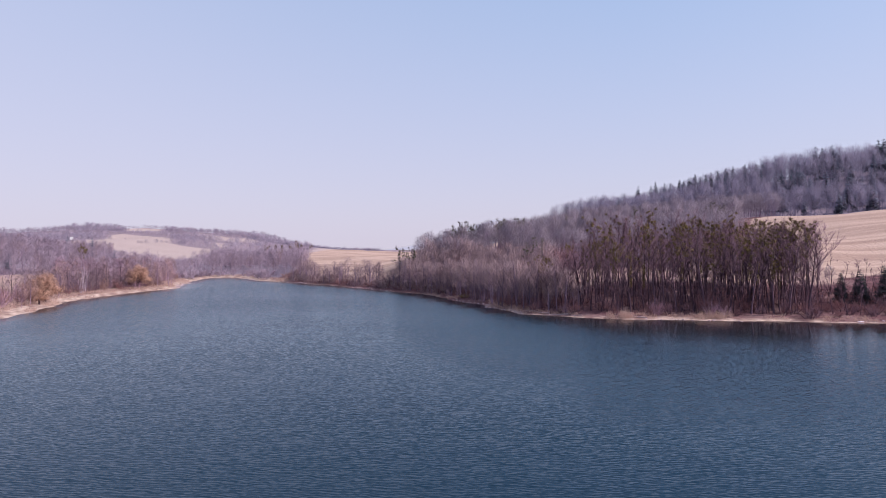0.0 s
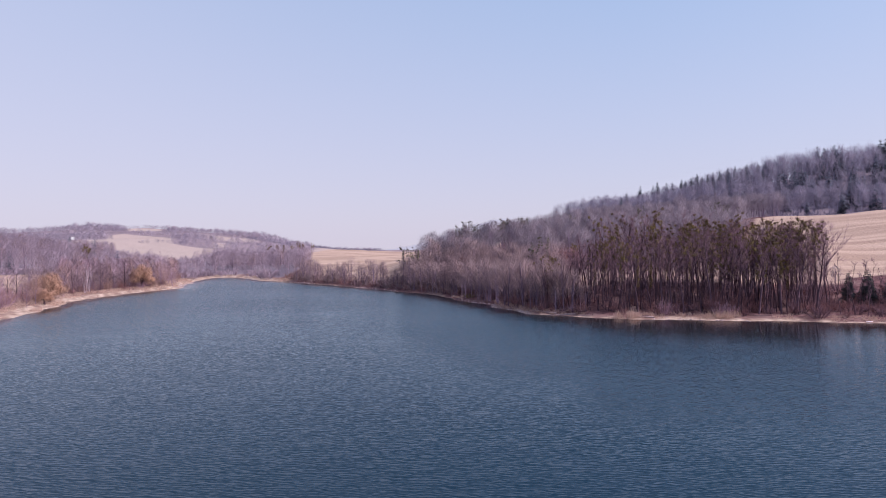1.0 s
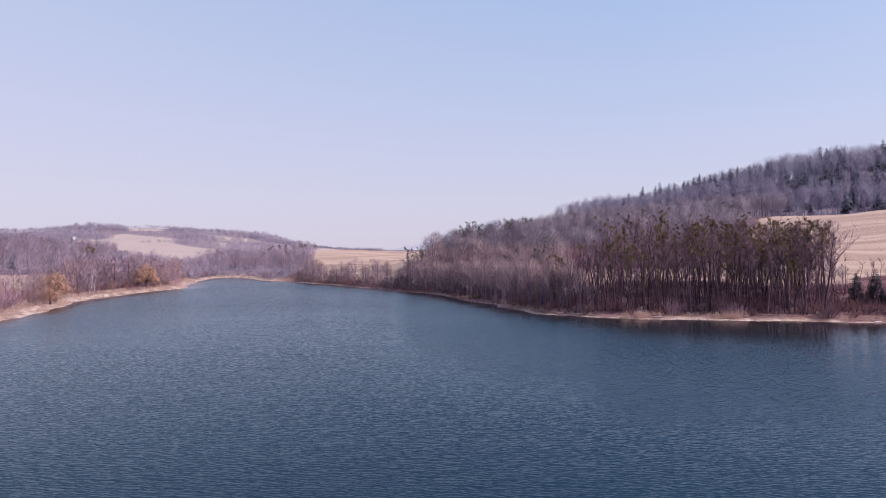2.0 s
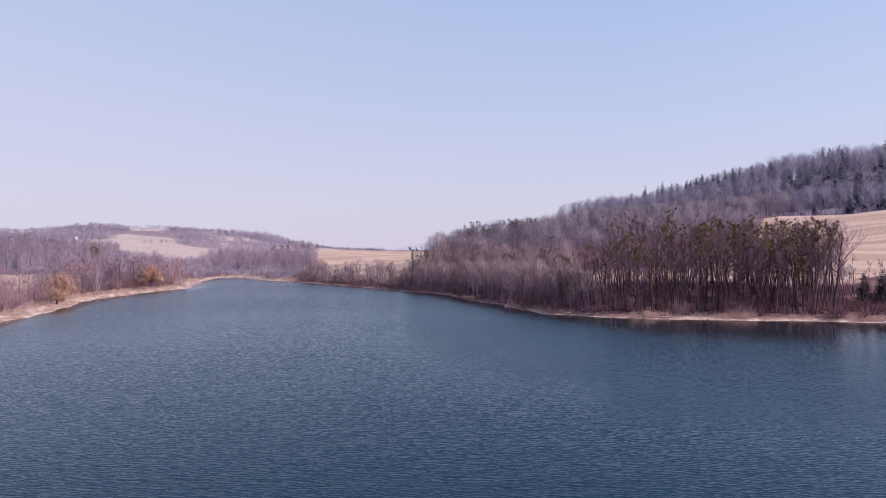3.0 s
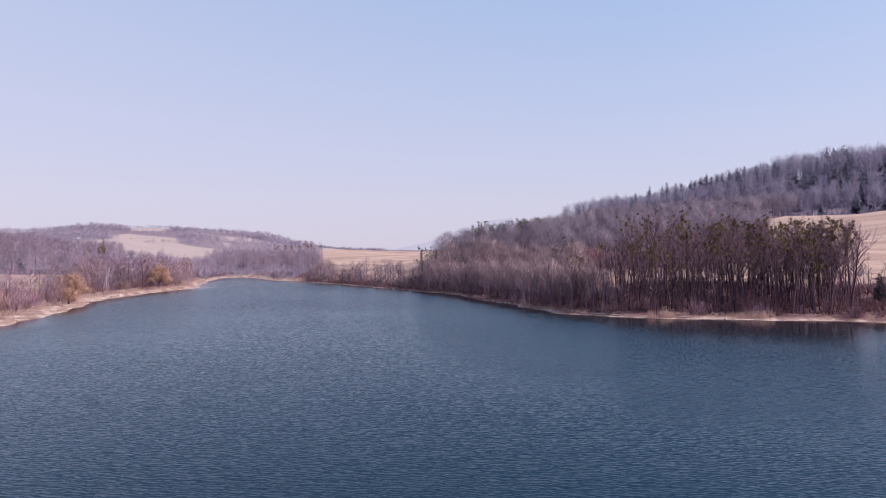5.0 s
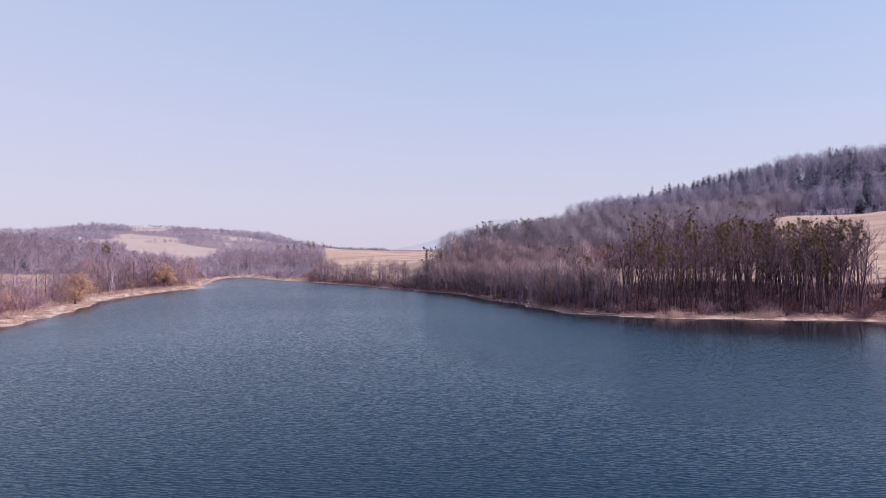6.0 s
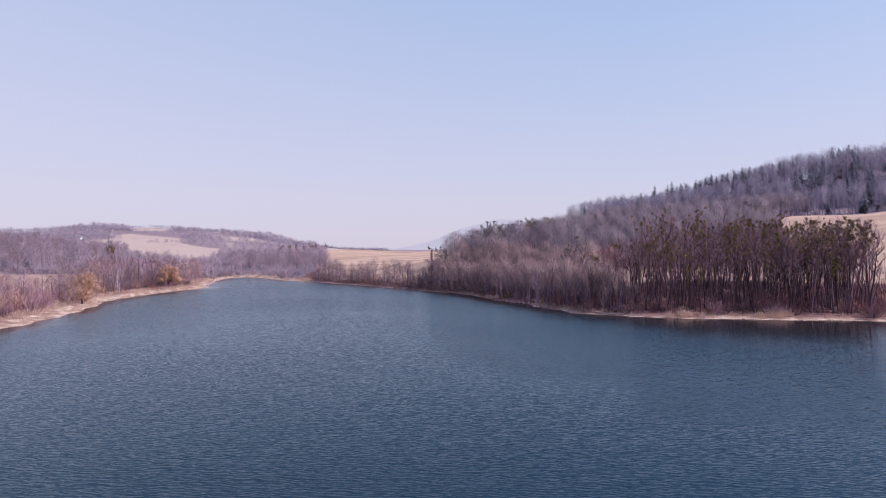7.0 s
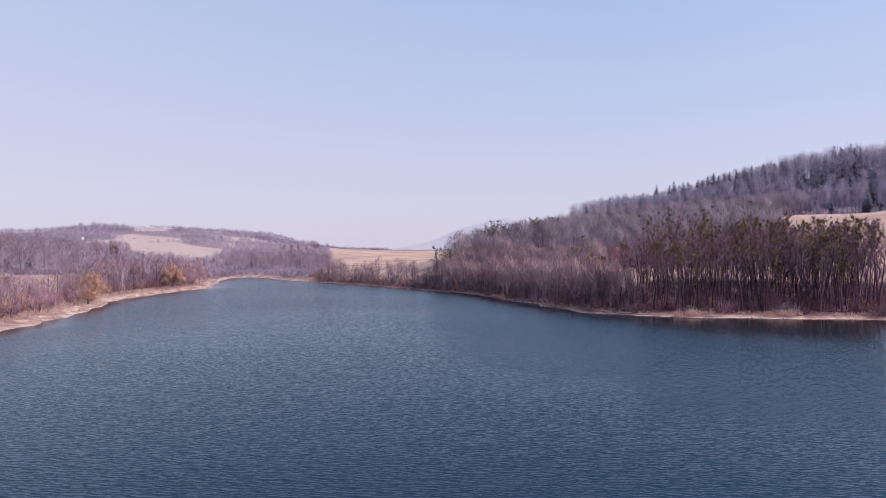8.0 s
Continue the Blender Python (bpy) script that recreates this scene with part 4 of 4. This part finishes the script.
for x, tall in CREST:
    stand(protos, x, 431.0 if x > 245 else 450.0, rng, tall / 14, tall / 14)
retire(protos)

# a broad lone tree at the grove's edge, against the field
w, t, sp = forked_tree(260, 13.5, 0.22, 0.44, 15, 7, 15, 0.009, 0.040, 1.1)
protos = [thing("tree", [("trunk", w, M_TWIG, ""), ("crown", t, M_PALEBUSH, "")], "broad-crowned bare tree at the field's edge", "tree", "field edge trees")]
stand(protos, 75.5, 155, rng, 1.12, 1.12)
retire(protos)

# ---------------------------------------------------------------- the west bank
rng = random.Random(31)
protos = []
for i in range(6):
    w, t = far_tree(500 + i, 11.5, 6.6, 0.20, 640, 0.045, 0.9, 0.0085, 10, 0.13)
    protos.append(thing("bank_tree", [("trunk", w, M_LILAC if i % 2 else M_BARK, ""), ("crown", t, (M_LILAC, M_PALEBUSH, M_RUST, M_TWIG, M_LILAC, M_RUST)[i], "")], "bare lilac-grey tree behind the sandy bank", "tree", "trees of the sandy bank"))
for x, y in scatter(rng, 95, ((-175, -110, 172, 300), lambda x, y, s: (s > 9) & (s < 40) & (x > -0.72 * y) & (np.hypot(x + 136, y - 199) > 5)), 3.4):
    stand(protos, x, y, rng, 0.65, 1.08)
for x, y in scatter(rng, 55, ((-165, -104, 96, 172), lambda x, y, s: (s > 9) & (s < 30)), 3.6):
    stand(protos, x, y, rng, 0.5, 0.85)
for x, y, k in ((-128.5, 243, 1.0), (-132, 249, 1.05), (-130, 237, 0.9), (-135, 246, 1.05), (-136, 254, 1.0), (-129.5, 247, 0.7), (-121, 157, 0.75), (-118, 150, 0.6), (-129, 172, 0.8), (-131, 182, 0.9)):
    stand(protos[1::4], x, y, rng, k, k)
retire(protos)
protos = [thing("bush", [("stem_clump", w, m, ""), ("crown", t, m, "")], lab, "bush", "bushes of the sandy bank")
          for w, t, m, lab in [(*bush_shape(520 + i, 3.2, 3.0, 14, 340, 0.045, 0.9), m, lab) for i, (m, lab) in enumerate((
              (M_RUST, "leafless rusty brown bush on the sandy bank"), (M_PALEBUSH, "leafless pale brown bush on the sandy bank"),
              (M_RED, "leafless rust-brown bush on the sandy bank"), (M_TWIG, "leafless dark brown bush on the sandy bank"), (M_RUST, "leafless rusty brown bush on the sandy bank")))]]
for x, y in scatter(rng, 120, ((-175, -98, 150, 300), lambda x, y, s: (s > 7) & (s < 24)), 2.9) + scatter(rng, 120, ((-160, -98, 92, 152), lambda x, y, s: (s > 7.5) & (s < 26)), 2.2):
    stand(protos, x, y, rng, 0.6, 1.5 if y > 160 else 2.1)
retire(protos)
protos = [thing("willow", [("trunk", w, M_BARK, ""), ("crown", t, M_WILLOW, "dome of fine orange-yellow shoots")], "domed willow with orange-yellow bare shoots", "tree", "willows of the sandy bank")
          for w, t in (willow_shape(540 + i, 8.4, 8) for i in range(3))]
for x, y, k in ((-125.2, 168.0, 1.24), (-121.5, 161.0, 0.68), (-133.0, 229, 1.3)):
    stand(protos, x, y, rng, k, k)
retire(protos)
protos = []
for i in range(3):
    w, t, sp = forked_tree(560 + i, 12.0, 0.45, 0.17, 12, 3, 9, 0.0100, 0.035, 1.0, stems=4)
    protos.append(thing("birch", [("trunk", w, M_BIRCH, "pale white bark"), ("crown", t, M_LILAC, "")], "slim white-stemmed birch clump", "tree", "birches"))
for x, y, k in ((-135, 198, 1.0), (-136.5, 202, 0.95), (-121, 132, 0.7), (-158, 245, 1.0), (-172, 262, 0.9), (-118, 128, 0.6), (-121, 131, 0.55), (-146, 236, 0.9), (-176, 330, 1.0), (-182, 335, 1.0)):
    stand(protos, x, y, rng, k, k)
retire(protos)
# tall poplars with mistletoe at the head of the lake
protos = []
for i in range(3):
    w, t, sp = forked_tree(580 + i, 17, 0.35, 0.15, 9, 3, 10, 0.0085, 0.060, 1.2)
    protos.append(thing("poplar", [("trunk", w, M_LILAC, ""), ("crown", t, M_LILAC, ""), ("mistletoe", ivy_clumps(590 + i, 17, sp, 14, 36, 0.30, 0.9), M_IVY, "dark green mistletoe balls")],
                        "tall narrow bare poplar with mistletoe balls", "tree", "poplars at the lake head"))
for k in range(11):
    px = -143 - 3.6 * k + rng.uniform(-1.5, 1.5)
    stand(protos, px, 486 + rng.uniform(-6, 6), rng, 0.85, 1.1)
for x, y in ((-165, 245), (-168.5, 248)):
    stand(protos, x, y, rng, 0.95, 1.05)
retire(protos)

# ---------------------------------------------------------------- reeds, dry grass, stones and driftwood on the banks
rng = random.Random(41)


def tuft(seed, h, w, n):
    r = random.Random(seed)
    sh = Shape()
    for _ in range(n):
        p = Vector((r.gauss(0, w), r.gauss(0, w), -0.05))
        sh.sliver(p, Vector((r.gauss(0, 0.22), r.gauss(0, 0.22), 1)).normalized(), h * r.uniform(0.5, 1.1), 0.05, r)
    return (sh,)


tufts = [tuft(600 + i, 1.0, 0.35, 34) for i in range(5)]
west_reed = scatter(rng, 260, ((-170, -95, 90, 300), lambda x, y, s: (s > 1.0) & (s < 5) & (np.sin(0.5 * x + 0.3 * y) + np.sin(0.31 * y) > 0.2)), 0.8) + scatter(rng, 900, ((-170, -95, 90, 300), lambda x, y, s: (s > 4.5) & (s < 11)), 0.8)
joined("reeds", west_reed, tufts, (M_REED,), rng, 0.5, 1.1, "dry straw-coloured reeds along the sandy bank", "reeds")
east_reed = scatter(rng, 520, ((-20, 125, 115, 190), lambda x, y, s: (s > 1.6) & (s < 4.6) & (np.sin(0.21 * x) + np.sin(0.47 * x + 1) > -0.1)), 0.7)
joined("dry_grass", east_reed, tufts, (M_REED,), rng, 0.35, 0.9, "dry pale grass fringing the wooded bank", "grass")
tall = [tuft(620 + i, 2.6, 0.5, 60) for i in range(4)]
patch = [(x, y) for x, y in ((26.2 + rng.gauss(0, 1.6), 132.6 + rng.gauss(0, 0.5)) for _ in range(18))] + [(x, y) for x, y in ((44 + rng.gauss(0, 1.6), 131.4 + rng.gauss(0, 0.5)) for _ in range(14))]
joined("tall_reeds", patch, tall, (M_REED,), rng, 0.5, 0.9, "tall dry reed clumps at the water's edge", "reeds")


def stone_shape(seed):
    r = random.Random(seed)
    bm = bmesh.new()
    bmesh.ops.create_icosphere(bm, subdivisions=1, radius=0.3)
    for v in bm.verts:
        v.co = Vector((v.co.x * 1.3, v.co.y, v.co.z * 0.6)) * r.uniform(0.75, 1.2)
    sh = Shape()
    bm.verts.index_update()
    sh.v = [v.co.copy() for v in bm.verts]
    sh.f = [tuple(v.index for v in f.verts) for f in bm.faces]
    bm.free()
    return (sh,)


stones = [stone_shape(640 + i) for i in range(5)]
rocky = scatter(rng, 420, ((-140, 125, 110, 320), lambda x, y, s: (s > -0.3) & (s < 2.0) & (((np.sin(0.15 * x + 2) > 0.2) & (x > -100)) | ((x < -118) & (y > 240)))), 0.5)
joined("shore_stones", rocky, stones, (M_STONE,), rng, 0.3, 1.1, "pale stones scattered along the water's edge", "stones")


def log(seed, ln, r0):
    r = random.Random(seed)
    sh = Shape()
    pts, e = bend(Vector((-ln / 2, 0, r0)), Vector((1, 0, 0.02)), ln, 5, r, 0.07)
    sh.tube(pts, [r0, r0 * 0.95, r0 * 0.8, r0 * 0.6, r0 * 0.4, r0 * 0.15], 6)
    for k in (2, 3, 4):
        bp, _ = bend(pts[k], Vector((r.uniform(0.2, 0.8), r.uniform(-1, 1), r.uniform(0.3, 0.9))).normalized(), ln * 0.22, 3, r, 0.2)
        sh.tube(bp, [r0 * 0.4, r0 * 0.3, r0 * 0.2, r0 * 0.05], 4)
    return sh


m_drift = bark_mat("driftwood", (0.337, 0.243, 0.247), (0.459, 0.342, 0.350))
for k, (x, y, ln, turn) in enumerate(((9.5, 141.2, 4.5, 160), (13, 139.2, 5.0, 175), (7.6, 143.5, 3.5, 140), (17.5, 136.6, 3.8, 10), (29, 132.4, 3.0, 170), (-14, 190.5, 3.5, 120), (-45, 234, 4.0, 150))):
    me = mesh_of("driftwood", log(660 + k, ln, 0.16), m_drift)
    ob = tagged(new("driftwood", me), "bleached fallen branch lying on the shore", "driftwood", "driftwood")
    ob.matrix_world = pose(x, y, float(land(np.array([x]), np.array([y]))[0][0]) - 0.05, 0, 0, turn)

# a small white house on the distant hillside
m_wall, n, l, b = material("white_render", 0.8, 0.2)
l.new(mix(n, l, grain(n, l, 0.6), (0.78, 0.77, 0.76), (0.83, 0.82, 0.80)), b.inputs["Base Color"])
m_roof, n, l, b = material("roof_tiles", 0.8, 0.2)
l.new(mix(n, l, grain(n, l, 1.5), (0.30, 0.27, 0.29), (0.36, 0.33, 0.34)), b.inputs["Base Color"])
m_pane, n, l, b = material("window_glass", 0.08, 0.5)
b.inputs["Base Color"].default_value = (0.04, 0.045, 0.05, 1)


def block(name, x0, x1, y0, y1, z0, z1, mat, parent, lift=0.0):
    """A box, or a ridge roof where lift raises the middle of its upper edges."""
    bm = bmesh.new()
    v = [bm.verts.new(p) for p in ((x0, y0, z0), (x1, y0, z0), (x1, y1, z0), (x0, y1, z0))]
    if lift:
        r = [bm.verts.new((x0, (y0 + y1) / 2, z0 + lift)), bm.verts.new((x1, (y0 + y1) / 2, z0 + lift))]
        for f in ((v[0], v[1], r[1], r[0]), (v[2], v[3], r[0], r[1]), (v[1], v[2], r[1]), (v[3], v[0], r[0]), (v[3], v[2], v[1], v[0])):
            bm.faces.new(f)
    else:
        u = [bm.verts.new(p) for p in ((x0, y0, z1), (x1, y0, z1), (x1, y1, z1), (x0, y1, z1))]
        for k in range(4):
            bm.faces.new((v[k], v[(k + 1) % 4], u[(k + 1) % 4], u[k]))
        bm.faces.new(u), bm.faces.new(v[::-1])
    me = bpy.data.meshes.new(name)
    bm.to_mesh(me)
    bm.free()
    me.materials.append(mat)
    ob = new(name, me)
    ob.parent = parent
    return ob


house = tagged(new("house"), "tiny white rendered cottage with a grey roof on the hillside", "house")
house.matrix_world = pose(-424, 613, float(land(np.array([-424.0]), np.array([613.0]))[0][0]) + 1.4, 0, 0, 30) @ Matrix.Scale(0.5, 4)
block("wall", -2.6, 2.6, -2.2, 2.2, -2.5, 3.2, m_wall, house)
block("roof", -2.9, 2.9, -2.5, 2.5, 3.2, 3.2, m_roof, house, 1.3)
for k in range(2):
    win = block("window", -1.7 + 2.1 * k, -0.7 + 2.1 * k, -2.30, -2.18, 0.9, 2.1, m_wall, house)
    block("pane", -1.4 + 2.1 * k, -1.0 + 2.1 * k, -2.34, -2.31, 1.2, 1.8, m_pane, win)

# a broad pale slab at the water's edge
slab = stone_shape(690)[0]
ob = tagged(new("boulder", mesh_of("boulder", slab, bark_mat("bleached_stone", (0.632, 0.540, 0.597), (0.714, 0.612, 0.680)))), "flat bleached boulder at the water's edge", "stone")
ob.matrix_world = pose(69, 126.2, 0.12, 0, 0, 10) @ Matrix.Diagonal((2.0, 1.0, 0.9, 1))


def track():
    """A pale farm track along the far side of the meadow, laid just above the ground."""
    m, n, l, b = material("pale_track", 1.0, 0.05)
    l.new(mix(n, l, grain(n, l, 0.8, 5.0), (0.42, 0.36, 0.33), (0.58, 0.51, 0.47)), b.inputs["Base Color"])
    v, f = [], []
    for k in range(46):
        x = -345 + 2.75 * k
        for w in (-1.6, 1.6):
            y = 297 + 0.06 * (x + 220) + 1.2 * math.sin(0.05 * x) + w
            v.append((x, y, float(land(np.array([x]), np.array([y]))[0][0]) + 0.12))
    for k in range(45):
        f.append((2 * k, 2 * k + 2, 2 * k + 3, 2 * k + 1))
    me = bpy.data.meshes.new("road")
    me.from_pydata(v, [], f)
    me.materials.append(m)
    tagged(new("road", me), "pale gravel farm track beside the meadow", "track", kind="structure")


track()
